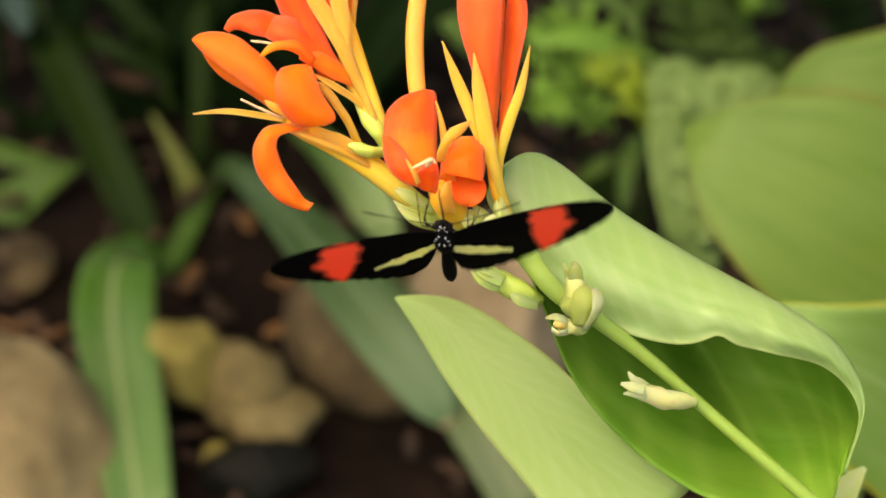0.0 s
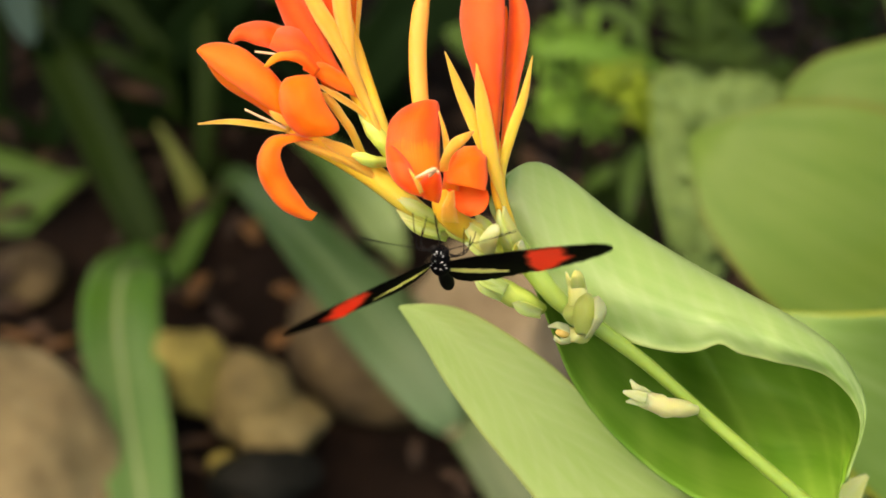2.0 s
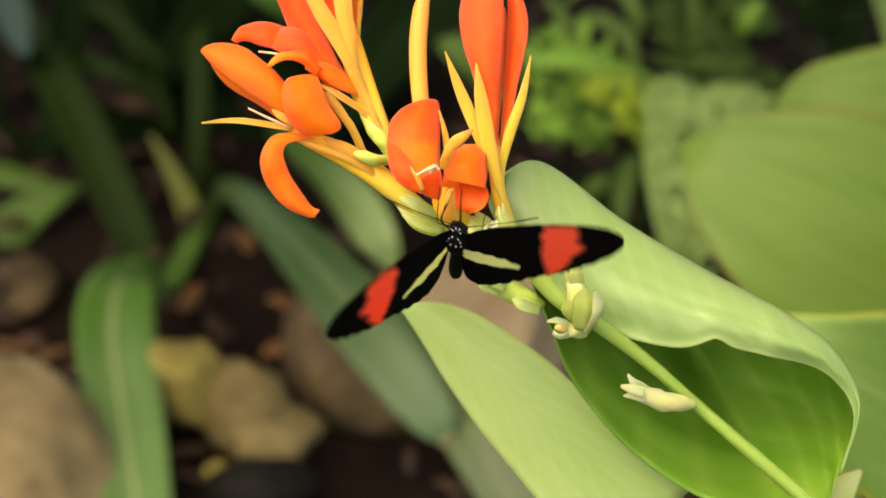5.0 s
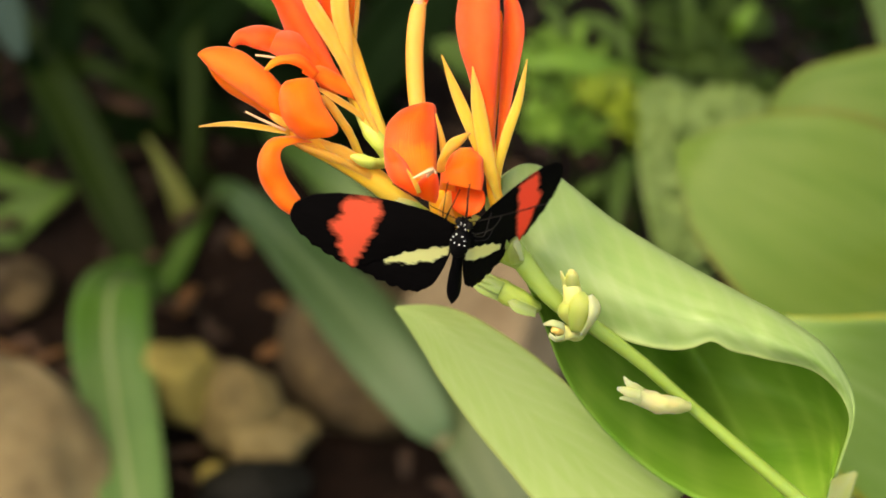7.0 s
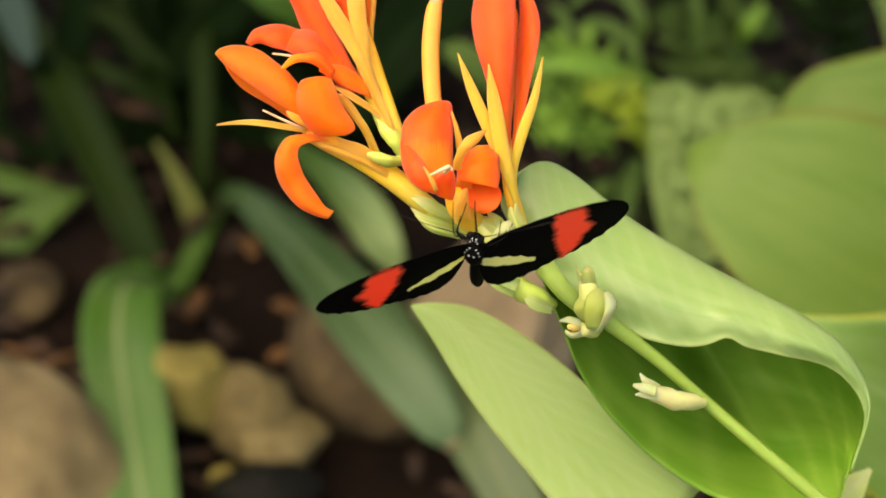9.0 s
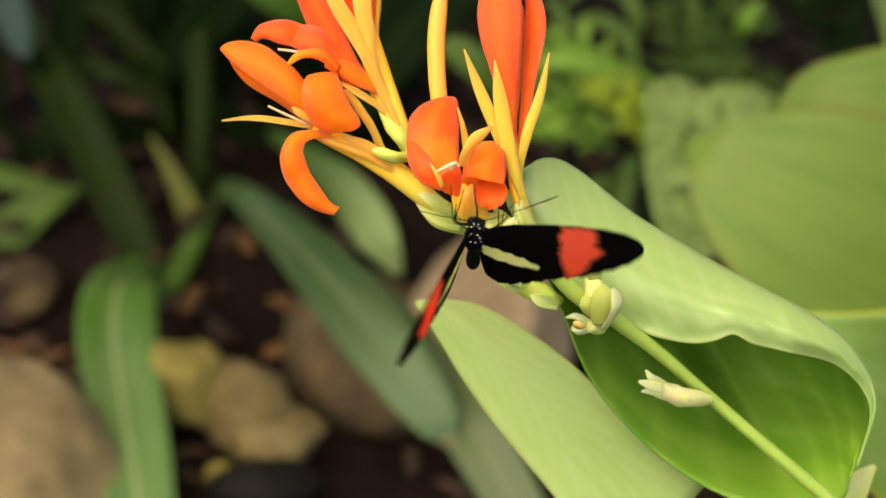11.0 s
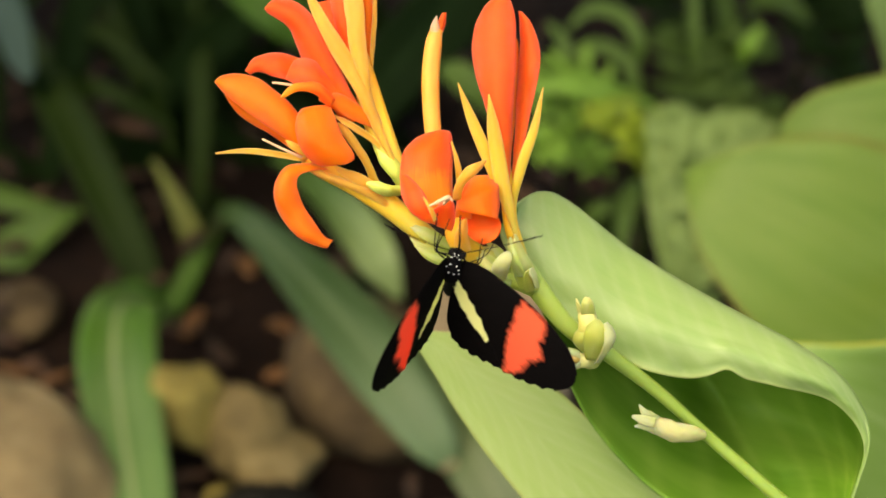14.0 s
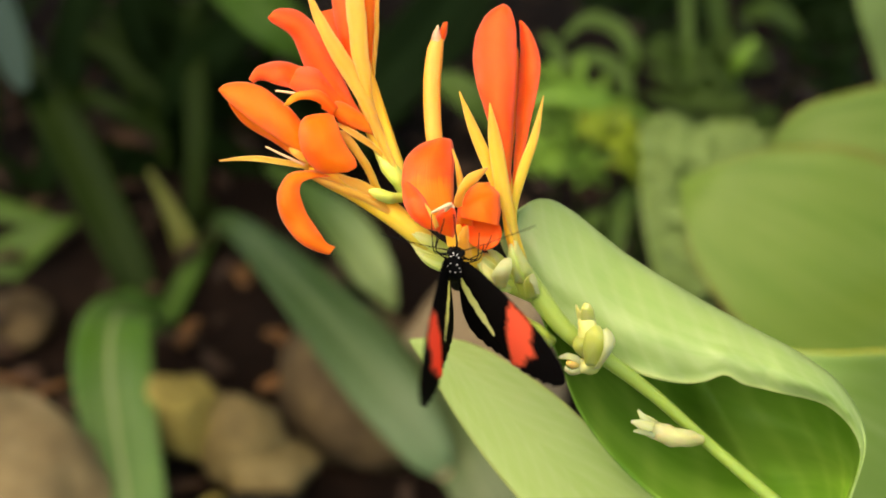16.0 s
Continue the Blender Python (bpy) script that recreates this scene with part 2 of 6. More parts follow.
M_cream = mat_petal("faded_cream", [(0.0, (0.42, 0.48, 0.17)), (0.5, (0.55, 0.57, 0.25)), (1.0, (0.60, 0.57, 0.29))], 0.35, streaks=(0.62, 0.64, 0.34))
M_husk = mat_petal("husk_pale", [(0.0, (0.40, 0.51, 0.10)), (0.5, (0.56, 0.60, 0.16)), (1.0, (0.68, 0.62, 0.22))], 0.35, streaks=(0.70, 0.68, 0.28))
M_bud = mat_stalk("bud_amber", (0.72, 0.37, 0.075), (0.76, 0.33, 0.06), (0.76, 0.31, 0.065), 0.55)
M_withered = mat_stalk("withered_amber", (0.50, 0.38, 0.10), (0.56, 0.38, 0.10), (0.58, 0.40, 0.12), 0.6)
M_tube = mat_stalk("tube_yellow", (0.42, 0.50, 0.10), (0.80, 0.51, 0.052), (0.82, 0.36, 0.032))
M_stem = mat_stalk("stem_green", (0.155, 0.265, 0.042), (0.185, 0.295, 0.052), (0.27, 0.38, 0.08))
M_ovary = mat_stalk("ovary_green", (0.30, 0.44, 0.08), (0.40, 0.51, 0.10), (0.52, 0.54, 0.12))
M_ovary_pale = mat_petal("bract_green", [(0.0, (0.36, 0.48, 0.08)), (0.6, (0.50, 0.58, 0.12)), (1.0, (0.62, 0.62, 0.2))], 0.35, streaks=(0.56, 0.58, 0.2))
M_lobe = mat_petal("pod_wall", [(0.0, (0.36, 0.46, 0.08)), (0.5, (0.47, 0.53, 0.10)), (1.0, (0.54, 0.56, 0.15))], 0.35, streaks=(0.56, 0.57, 0.15))
M_husk_stalk = mat_stalk("calyx_cream", (0.40, 0.48, 0.11), (0.54, 0.56, 0.18), (0.57, 0.56, 0.23), 0.5)
M_pod = mat_stalk("pod_yellow_green", (0.34, 0.44, 0.08), (0.44, 0.51, 0.12), (0.55, 0.56, 0.2))
# The lighter upper end of the roll is painted in as pale colour.
M_leaf = mat_leaf("canna_leaf", (0.125, 0.27, 0.036), (0.31, 0.44, 0.165), (0.38, 0.48, 0.225), 0.38, 20, 11, 0.28, 0.02, 85, veins=0.2, edge=(0.37, 0.46, 0.16), streak=0.24, spec=0.42, painted_sheen=(0.45, 0.1, (0.38, 0.51, 0.21), 0.3))
# Darker copy of the leaf green; shade inside the roll is in the colour.
M_leaf_in_shade = mat_leaf("canna_leaf_inner_shade", (0.045, 0.145, 0.0088), (0.135, 0.300, 0.0255), (0.26, 0.41, 0.07), 0.5, 9, 5, 0.12, 0.0001, 50, veins=0.26, streak=0.3, spec=0.2)
M_leaf_front = mat_leaf("canna_leaf_young", (0.233, 0.375, 0.078), (0.332, 0.45, 0.15), (0.39, 0.495, 0.21), 0.55, 12, 9, 0.32, 0.0001, edge=(0.38, 0.446, 0.142), veins=0.2, streak=0.25)
M_leaf_far = mat_leaf("canna_leaf_mature", (0.062, 0.145, 0.0141), (0.145, 0.235, 0.036), (0.16, 0.245, 0.05), 0.5, 9, 6, 0.28, 0.008, 22, spec=0.28, streak=0.6, edge=(0.16, 0.12, 0.03))
M_leaf_yel = mat_leaf("canna_leaf_yellow_rim", (0.11, 0.225, 0.035), (0.18, 0.31, 0.065), (0.22, 0.34, 0.10), 0.4, 9, 6, 0.30, 0.02, 20, edge=(0.46, 0.40, 0.035), streak=0.4)
# Sheen on these strap leaves is pale colour painted along their length.
M_strap_pale = mat_leaf("strap_leaf_pale", (0.016, 0.056, 0.006), (0.052, 0.12, 0.018), (0.10, 0.17, 0.05), 0.4, 3, 1, 0.1, 0.03, 14, spec=0.3, streak=0.4, painted_sheen=(0.36, 0.66, (0.22, 0.31, 0.115), 0.85))
M_strap = mat_leaf("strap_leaf", (0.004, 0.021, 0.002), (0.015, 0.050, 0.0055), (0.09, 0.135, 0.06), 0.42, 3, 1, 0.05, 0.03, 40, spec=0.17, back=(0.42, 0.28, 0.16), streak=0.4, painted_sheen=(0.40, 0.85, (0.12, 0.19, 0.092), 0.6))
M_strap_grey = mat_leaf("strap_leaf_grey", (0.022, 0.05, 0.013), (0.06, 0.095, 0.03), (0.10, 0.13, 0.055), 0.42, 3, 1, 0.05, 0.04, 30, spec=0.25, streak=0.5)
# Pale rib and paler hanging end paint in the gloss of the leaf.
M_strap_plain = mat_leaf("strap_leaf_striped", (0.016, 0.072, 0.0025), (0.050, 0.132, 0.010), (0.23, 0.28, 0.13), 0.44, 3, 1, 0.04, 0.03, 45, spec=0.13, rib_at=0.55, streak=0.16, painted_sheen=(0.52, 0.80, (0.17, 0.25, 0.13), 0.28))
# Two darkened copies of the strap green: the shade is put into the colour.
M_strap_shade_dark = mat_leaf("strap_leaf_shade_dark", (0.0035, 0.0098, 0.0022), (0.0085, 0.0207, 0.0045), (0.0109, 0.0253, 0.0069), 0.6, 3, 1, 0.12, 0.06, 14, spec=0.04)
M_strap_shade_mid = mat_leaf("strap_leaf_shade_mid", (0.005, 0.0128, 0.0014), (0.0135, 0.029, 0.0038), (0.018, 0.033, 0.0055), 0.55, 3, 1, 0.08, 0.05, 30, spec=0.06, streak=0.6)
M_strap_blue = mat_leaf("strap_leaf_blue", (0.042, 0.084, 0.063), (0.084, 0.134, 0.109), (0.0924, 0.143, 0.118), 0.45, 3, 1, 0.15, 0.05, 30, spec=0.3)
M_green_dim = mat_leaf("green_leaf", (0.045, 0.105, 0.0107), (0.082, 0.15, 0.025), (0.10, 0.16, 0.04), 0.45, 3, 1, 0.25, 0.04, 30, spec=0.15, streak=0.4)
M_green_deep = mat_leaf("green_leaf_deep", (0.026, 0.078, 0.008), (0.05, 0.115, 0.016), (0.06, 0.12, 0.02), 0.5, 3, 1, 0.15, 0.04, 30, spec=0.1, streak=0.4)
M_bud_tip = mat_petal("bud_tip_pink", [(0.0, (0.80, 0.42, 0.16)), (1.0, (0.88, 0.48, 0.30))], 0.3, streaks=(0.9, 0.55, 0.35))
M_shoot = mat_leaf("young_shoot", (0.14, 0.17, 0.03), (0.27, 0.28, 0.08), (0.30, 0.30, 0.11), 0.45, 3, 1, 0.3, 0.06, 14, spec=0.2)
M_grey = mat_leaf("grey_green_leaf", (0.15, 0.25, 0.06), (0.23, 0.34, 0.10), (0.25, 0.36, 0.12), 0.5, 8, 3, 0.3, 0.03, 50, spec=0.3, streak=0.3)
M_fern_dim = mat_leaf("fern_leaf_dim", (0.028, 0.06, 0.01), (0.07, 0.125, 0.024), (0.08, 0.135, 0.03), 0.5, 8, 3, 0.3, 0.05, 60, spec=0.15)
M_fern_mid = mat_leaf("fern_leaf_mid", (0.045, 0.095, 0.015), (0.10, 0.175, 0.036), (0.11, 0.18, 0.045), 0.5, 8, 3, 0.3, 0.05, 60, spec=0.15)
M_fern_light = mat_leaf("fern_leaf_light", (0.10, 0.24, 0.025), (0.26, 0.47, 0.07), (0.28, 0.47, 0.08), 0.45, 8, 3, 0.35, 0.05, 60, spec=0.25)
M_fern_lime = mat_leaf("fern_leaf_lime", (0.22, 0.33, 0.025), (0.33, 0.45, 0.045), (0.34, 0.42, 0.06), 0.5, 8, 3, 0.35, 0.05, 30, spec=0.2)
# Soil brown is taken very dark: part of the bed's shade is in it.
M_soil = mat_rough("soil", [(0.0040, 0.0023, 0.0015), (0.0105, 0.0058, 0.0038), (0.026, 0.0145, 0.009)], 16, 0.9, 0.8, 0.012, 0.08)
M_chip = mat_rough("bark_chip", [(0.0101, 0.0062, 0.0034), (0.036, 0.0195, 0.0105), (0.13, 0.062, 0.026)], 30, 0.85)
M_rock_tan = mat_rough("rock_tan", [(0.048, 0.034, 0.011), (0.13, 0.098, 0.036), (0.225, 0.172, 0.075)], 32, 0.85, 0.9)
M_rock_sand = mat_rough("rock_sand", [(0.10, 0.070, 0.030), (0.20, 0.150, 0.070), (0.30, 0.235, 0.125)], 22, 0.85, 0.8)
M_rock_olive = mat_rough("rock_olive", [(0.075, 0.062, 0.013), (0.19, 0.155, 0.036), (0.26, 0.21, 0.07)], 30, 0.85, 0.5)
M_rock_brown = mat_rough("rock_brown", [(0.020, 0.0135, 0.006), (0.060, 0.040, 0.016), (0.125, 0.088, 0.038)], 24, 0.85, 0.5)
M_rock_slate = mat_rough("rock_slate", [(0.003, 0.003, 0.0022), (0.007, 0.007, 0.005), (0.014, 0.014, 0.011)], 24, 0.7, 0.5, spec=0.1)
M_dead = mat_rough("dead_leaf", [(0.045, 0.020, 0.007), (0.12, 0.055, 0.016), (0.22, 0.11, 0.035)], 60, 0.7)
M_rock_pale = mat_rough("rock_pale", [(0.125, 0.088, 0.048), (0.235, 0.178, 0.105), (0.32, 0.25, 0.16)], 20, 0.85, 0.6)
M_wing_red = mat_wing("forewing_scales", (1.0, 0.17, 0.085), 0.7)
M_wing_yel = mat_wing("hindwing_scales", (0.84, 0.87, 0.42), 0.2)
M_body = mat_plain("black_body", (0.003, 0.003, 0.0035), 0.8, 0.05)
M_white = mat_plain("white_scales", (0.85, 0.85, 0.82), 0.7)
M_limb = mat_plain("black_limb", (0.004, 0.0035, 0.0035), 0.6, 0.12)


# ---- mesh tools ----
def crom(pts, n):
    """n points along a smooth curve through pts (tuples of any length)."""
    a = [np.array(p, float) for p in pts]
    a = [2 * a[0] - a[1]] + a + [2 * a[-1] - a[-2]]
    res = []
    k = len(a) - 3
    for i in range(n):
        s = i / (n - 1) * k
        j = min(int(s), k - 1)
        f = s - j
        p0, p1, p2, p3 = a[j:j + 4]
        res.append(0.5 * (2 * p1 + (p2 - p0) * f + (2 * p0 - 5 * p1 + 4 * p2 - p3) * f * f + (3 * p1 - p0 - 3 * p2 + p3) * f ** 3))
    return res


def mesh_grid(grid, uvs, thick, closed=False):
    """A sheet of thickness thick from a grid of points (rows along, columns across); or, closed, a pipe."""
    nv, nu = len(grid), len(grid[0])
    bm = bmesh.new()
    lay = bm.loops.layers.uv.new("UVMap")
    P = np.array(grid)
    dv = np.gradient(P, axis=0)
    du = np.gradient(P, axis=1)
    N = np.cross(du, dv)
    N /= np.linalg.norm(N, axis=2, keepdims=True) + 1e-9
    sides = [P] if closed else [P + N * thick * 0.5, P - N * thick * 0.5]
    vs = [[[bm.verts.new(p) for p in row] for row in s] for s in sides]

    def face(q, uvq, k=0):
        try:
            f = bm.faces.new(q)
        except ValueError:
            return
        f.smooth = True
        f.material_index = k
        for l, t in zip(f.loops, uvq):
            l[lay].uv = t
    cols = nu if closed else nu - 1
    for k, s in enumerate(vs):
        for i in range(nv - 1):
            for j in range(cols):
                j2 = (j + 1) % nu
                q = [s[i][j], s[i][j2], s[i + 1][j2], s[i + 1][j]]
                u2 = uvs[i][j2] if j2 else (1.0, uvs[i][j][1])
                u3 = uvs[i + 1][j2] if j2 else (1.0, uvs[i + 1][j][1])
                t = [uvs[i][j], u2, u3, uvs[i + 1][j]]
                if k:
                    q.reverse()
                    t.reverse()
                face(q, t, k)
    if closed:
        for i in (0, nv - 1):
            face(vs[0][i] if i else vs[0][i][::-1], [uvs[i][0]] * nu)
    else:
        a, b = vs
        for i in range(nv - 1):
            face([a[i][0], a[i + 1][0], b[i + 1][0], b[i][0]], [uvs[i][0]] * 4)
            face([a[i][-1], b[i][-1], b[i + 1][-1], a[i + 1][-1]], [uvs[i][-1]] * 4)
        for j in range(nu - 1):
            face([a[0][j], b[0][j], b[0][j + 1], a[0][j + 1]], [uvs[0][j]] * 4)
            face([a[-1][j], a[-1][j + 1], b[-1][j + 1], b[-1][j]], [uvs[-1][j]] * 4)
    bmesh.ops.recalc_face_normals(bm, faces=bm.faces)
    return bm


def blade(spine, widths, arc=0.0, roll=0.0, n=(9, 22), thick=0.25, wave=0.0, waves=3.0, face=(0, 0, 1), round_tip=0.0, fold=0.0, notch=0.0):
    """A leaf or petal along a spine, width by width, bent across by arc degrees, turned about its length by roll degrees."""
    nu, nv = n
    C = crom(spine, nv)
    Wd = [max(w[0], 2e-4) for w in crom([(w,) for w in widths], nv)]
    roll = roll if isinstance(roll, (list, tuple)) else [roll, roll]
    Ro = [r[0] for r in crom([(r,) for r in roll], nv)]
    arc = arc if isinstance(arc, (list, tuple)) else [arc, arc]
    Ar = [r[0] for r in crom([(r,) for r in arc], nv)]
    grid, uvs = [], []
    for i in range(nv):
        t = Vector(C[min(i + 1, nv - 1)] - C[max(i - 1, 0)]).normalized()
        h = Vector(face)
        s = t.cross(h)
        if s.length < 1e-3:
            s = Vector((1, 0, 0))
        s.normalize()
        q = Matrix.Rotation(radians(Ro[i]), 3, t)
        s = q @ s
        nn = s.cross(t)
        w = Wd[i]
        a = radians(Ar[i])
        row, ur = [], []
        v = i / (nv - 1)
        for j in range(nu):
            x = 2 * j / (nu - 1) - 1
            if abs(a) > 0.02:
                xs, zs = w / a * math.sin(a * x / 2), w / a * (1 - math.cos(a * x / 2))
            else:
                xs, zs = w / 2 * x, 0.0
            zs += fold * abs(x) * w / 2
            zs += wave * w * x * x * math.sin(waves * 6.283 * v + (0.9 if x > 0 else 0))
            p = Vector(C[i]) + s * xs + nn * zs
            if round_tip and v > 0.8:
                p = p - t * (round_tip * x * x * (v - 0.8) / 0.2)
            if notch and i == nv - 1:
                p = p + t * notch * math.sin(j * 2.4)
            row.append(p)
            ur.append((j / (nu - 1), v))
        grid.append(row)
        uvs.append(ur)
    return mesh_grid(grid, uvs, thick)


def pipe(spine, radii, n=(10, 18), ridge=0.0):
    nu, nv = n
    C = crom(spine, nv)
    Rr = [max(r[0], 1e-5) for r in crom([(r,) for r in radii], nv)]
    grid, uvs = [], []
    side = None
    for i in range(nv):
        t = Vector(C[min(i + 1, nv - 1)] - C[max(i - 1, 0)]).normalized()
        if side is None:
            side = t.orthogonal().normalized()
        side = (side - t * side.dot(t)).normalized()
        up = t.cross(side)
        row = []
        for j in range(nu):
            a = 6.2832 * j / nu
            r = Rr[i] * (1 + ridge * math.sin(3 * a))
            row.append(Vector(C[i]) + side * math.cos(a) * r + up * math.sin(a) * r)
        grid.append(row)
        uvs.append([(j / nu, i / (nv - 1)) for j in range(nu)])
    return mesh_grid(grid, uvs, 0, True)


def loft(rails, n=(28, 48), thick=0.3, shape=None):
    """A sheet through rails that run side by side; shape moves each of its points before it is given its thickness."""
    nu, nv = n
    R = [crom(r, nv) for r in rails]
    grid, uvs = [], []
    for i in range(nv):
        row = crom([r[i] for r in R], nu)
        if shape:
            row = [shape(Vector(p)) for p in row]
        grid.append(row)
        uvs.append([(j / (nu - 1), i / (nv - 1)) for j in range(nu)])
    return mesh_grid(grid, uvs, thick)


def join(bms):
    me = bpy.data.meshes.new("tmp")
    bm = bmesh.new()
    bm.loops.layers.uv.new("UVMap")
    for b in bms:
        b.to_mesh(me)
        bm.from_mesh(me)
        b.free()
    bpy.data.meshes.remove(me)
    return bm


def thing(name, base, label, category, group="", kind=""):
    """An Empty at base (metres)."""
    ob = new(name)
    ob.empty_display_size = 0.01
    ob.location = base
    BASE[ob] = Vector(base)
    return tagged(ob, label, category, group, kind)


def part(name, bm, material, parent, label="", shoot=True, under=None):
    """Links a bmesh as one mesh under a thing or a part; its points are in the shoot's millimetres, or in metres of the world."""
    b = BASE[parent]
    for v in bm.verts:
        v.co = (w_(v.co) if shoot else v.co) - b
    me = bpy.data.meshes.new(name)
    bm.to_mesh(me)
    bm.free()
    me.materials.append(material)
    me.materials.append(under or material)
    ob = new(name, me)
    ob.parent = parent
    BASE[ob] = b
    if label:
        ob["label"] = label
    return ob


def solo(name, bm, material, base, label, category, group="", kind="", shoot=False):
    """A thing of one mesh, with its origin at base."""
    for v in bm.verts:
        v.co = (w_(v.co) if shoot else v.co) - Vector(base)
    me = bpy.data.meshes.new(name)
    bm.to_mesh(me)
    bm.free()
    me.materials.append(material)
    me.materials.append(material)
    ob = new(name, me)
    ob.location = base
    BASE[ob] = Vector(base)
    return tagged(ob, label, category, group, kind)


# ---- ground ----
def make_ground():
    near = np.linspace(-1.6, 1.6, 90)
    xs = np.concatenate([[-300, -60, -12, -4, -2.2], near, [2.2, 4, 12, 60, 300]])
    ys = np.concatenate([[-300, -60, -12, -4, -1.5], near + 1.3, [3.6, 5, 12, 60, 300]])
    bm = bmesh.new()
    rows = []
    for y in ys:
        row = []
        for x in xs:
            z = 0.0
            if abs(x) < 3 and -1.5 < y < 4:
                z = 0.016 * noise.noise((x * 6, y * 6, 0.3)) + 0.010 * noise.noise((x * 22, y * 22, 2.0)) - 0.012
            row.append(bm.verts.new((x, y, z)))
        rows.append(row)
    for a, b in zip(rows, rows[1:]):
        for i in range(len(xs) - 1):
            bm.faces.new((a[i], a[i + 1], b[i + 1], b[i])).smooth = True
    return solo("ground", bm, M_soil, (0, 0, 0), "brown garden soil, its colour darkened to stand in for shade", "soil", kind="structure")


make_ground()


def rock_lump(centre, size, seed, turn=0.0, tilt=0.0):
    """A lump of stone with worn facets round centre, of half-sizes size."""
    rng = random.Random(seed)
    cuts = []
    for i in range(10):
        n = Vector((rng.gauss(0, 1), rng.gauss(0, 1), rng.gauss(0, 1))).normalized()
        cuts.append((n, rng.uniform(0.72, 0.98)))
    bm = bmesh.new()
    bmesh.ops.create_icosphere(bm, subdivisions=5, radius=1.0)
    rot = Matrix.Rotation(radians(turn), 3, 'Z') @ Matrix.Rotation(radians(tilt), 3, 'Y')
    sd = Vector((seed, seed * 0.7, 0))
    for v in bm.verts:
        d = v.co.normalized()
        r = 1.05 ** -26
        for n, h in cuts:
            k = d.dot(n)
            if k > 0.05:
                r += (k / h) ** 26
        r = r ** (-1 / 26) * (1 + 0.07 * noise.noise(d * 1.7 + sd) + 0.035 * noise.noise(d * 5 + sd) + 0.012 * noise.noise(d * 17 + sd))
        v.co = rot @ Vector((d.x * size[0], d.y * size[1], d.z * size[2])) * r + Vector(centre)
    for f in bm.faces:
        f.smooth = True
    return bm


def make_rock(lumps, material, label):
    """One stone of one or two lumps that have grown together; it sits a little way in the soil."""
    bm = join([rock_lump(*l) for l in lumps])
    c = lumps[0][0]
    return solo("rock", bm, material, (c[0], c[1], 0), label, "rock", "rocks on the soil")


make_rock([((-0.2616, 0.6697, 0.03), (0.082, 0.072, 0.060), 41, -30, 24)], M_rock_sand, "large worn tan rock lying on the soil")
make_rock([((-0.1565, 0.7519, 0.026), (0.024, 0.026, 0.036), 8, 15, -14)], M_rock_olive, "yellowish olive rock standing beside a strap leaf")
make_rock([((-0.1208, 0.7384, 0.018), (0.026, 0.030, 0.031), 17, 25, 8), ((-0.1011, 0.7193, 0.012), (0.027, 0.022, 0.021), 26, 20, 10)], M_rock_tan, "lumpy tan rock with two humps on dark soil")
make_rock([((-0.0483, 0.8031, 0.01), (0.052, 0.062, 0.046), 31, 25, 0)], M_rock_brown, "large brown rock under the strap leaves")
make_rock([((-0.1322, 0.6937, 0.006), (0.012, 0.010, 0.010), 12, 0, 0)], M_rock_olive, "small yellowish rock half sunk in soil")
make_rock([((-0.1076, 0.6803, 0.008), (0.032, 0.020, 0.020), 15, 10, 0)], M_rock_slate, "near-black stone half sunk in soil")
make_rock([((0.030, 0.806, 0.020), (0.080, 0.060, 0.056), 9, 60, 0)], M_rock_pale, "pale brown rock behind the young leaf")
make_rock([((-0.2884, 0.8823, 0), (0.024, 0.028, 0.012), 14, 10, 0)], M_rock_brown, "low brown rock on the shaded soil")


def chip(c, a, L, Wd, rng):
    d = Vector((math.cos(a), math.sin(a), rng.uniform(-0.2, 0.35)))
    return blade([c - d * L / 2, c + Vector((0, 0, 0.004)), c + d * L / 2], [Wd * 0.5, Wd, Wd * 0.4], rng.uniform(-80, 80), rng.uniform(-30, 30), (3, 5), 0.002)


def make_litter():
    rng = random.Random(5)
    bms = []
    for i in range(620):
        x, y = rng.uniform(-0.55, 0.35), rng.uniform(0.55, 1.5)
        L = rng.uniform(0.010, 0.034)
        bms.append(chip(Vector((x, y, 0.006)), rng.uniform(0, 6.28), L, L * rng.uniform(0.3, 0.55), rng))
    return solo("leaf_litter", join(bms), M_chip, (0, 1.0, 0), "reddish brown bark chips and dead leaves on soil", "leaf litter", kind="stuff")


make_litter()


def make_dead_leaf(c, a, L, Wd, label):
    solo("dead_leaf", chip(Vector(c), a, L, Wd, random.Random(int(L * 1e4))), M_dead, (c[0], c[1], 0), label, "dead leaf", "fallen leaves on the soil")


make_dead_leaf((-0.249, 0.7942, 0.012), 0.6, 0.030, 0.018, "curled rust-brown dead leaf beside a tan rock")
make_dead_leaf((-0.1089, 0.8475, 0.01), 2.4, 0.026, 0.013, "rust-brown dead leaf on dark soil")
make_dead_leaf((-0.1065, 0.8003, 0.01), 0.2, 0.021, 0.010, "small rust-brown dead leaf on dark soil")
make_dead_leaf((-0.1683, 0.8547, 0.01), 1.1, 0.024, 0.010, "dull brown dead leaf on dark soil")
make_dead_leaf((-0.1396, 0.917, 0.01), 1.9, 0.026, 0.014, "dull brown dead leaf on dark soil")
make_dead_leaf((-0.2753, 0.8035, 0.012), 2.9, 0.024, 0.013, "curled brown dead leaf beside a tan rock")


# ---- strap-leaved plant behind the flower ----
clump = thing("strap_leaf_plant", (-0.17, 0.98, 0), "dark green strap-leaved plant rooted among rocks", "plant")
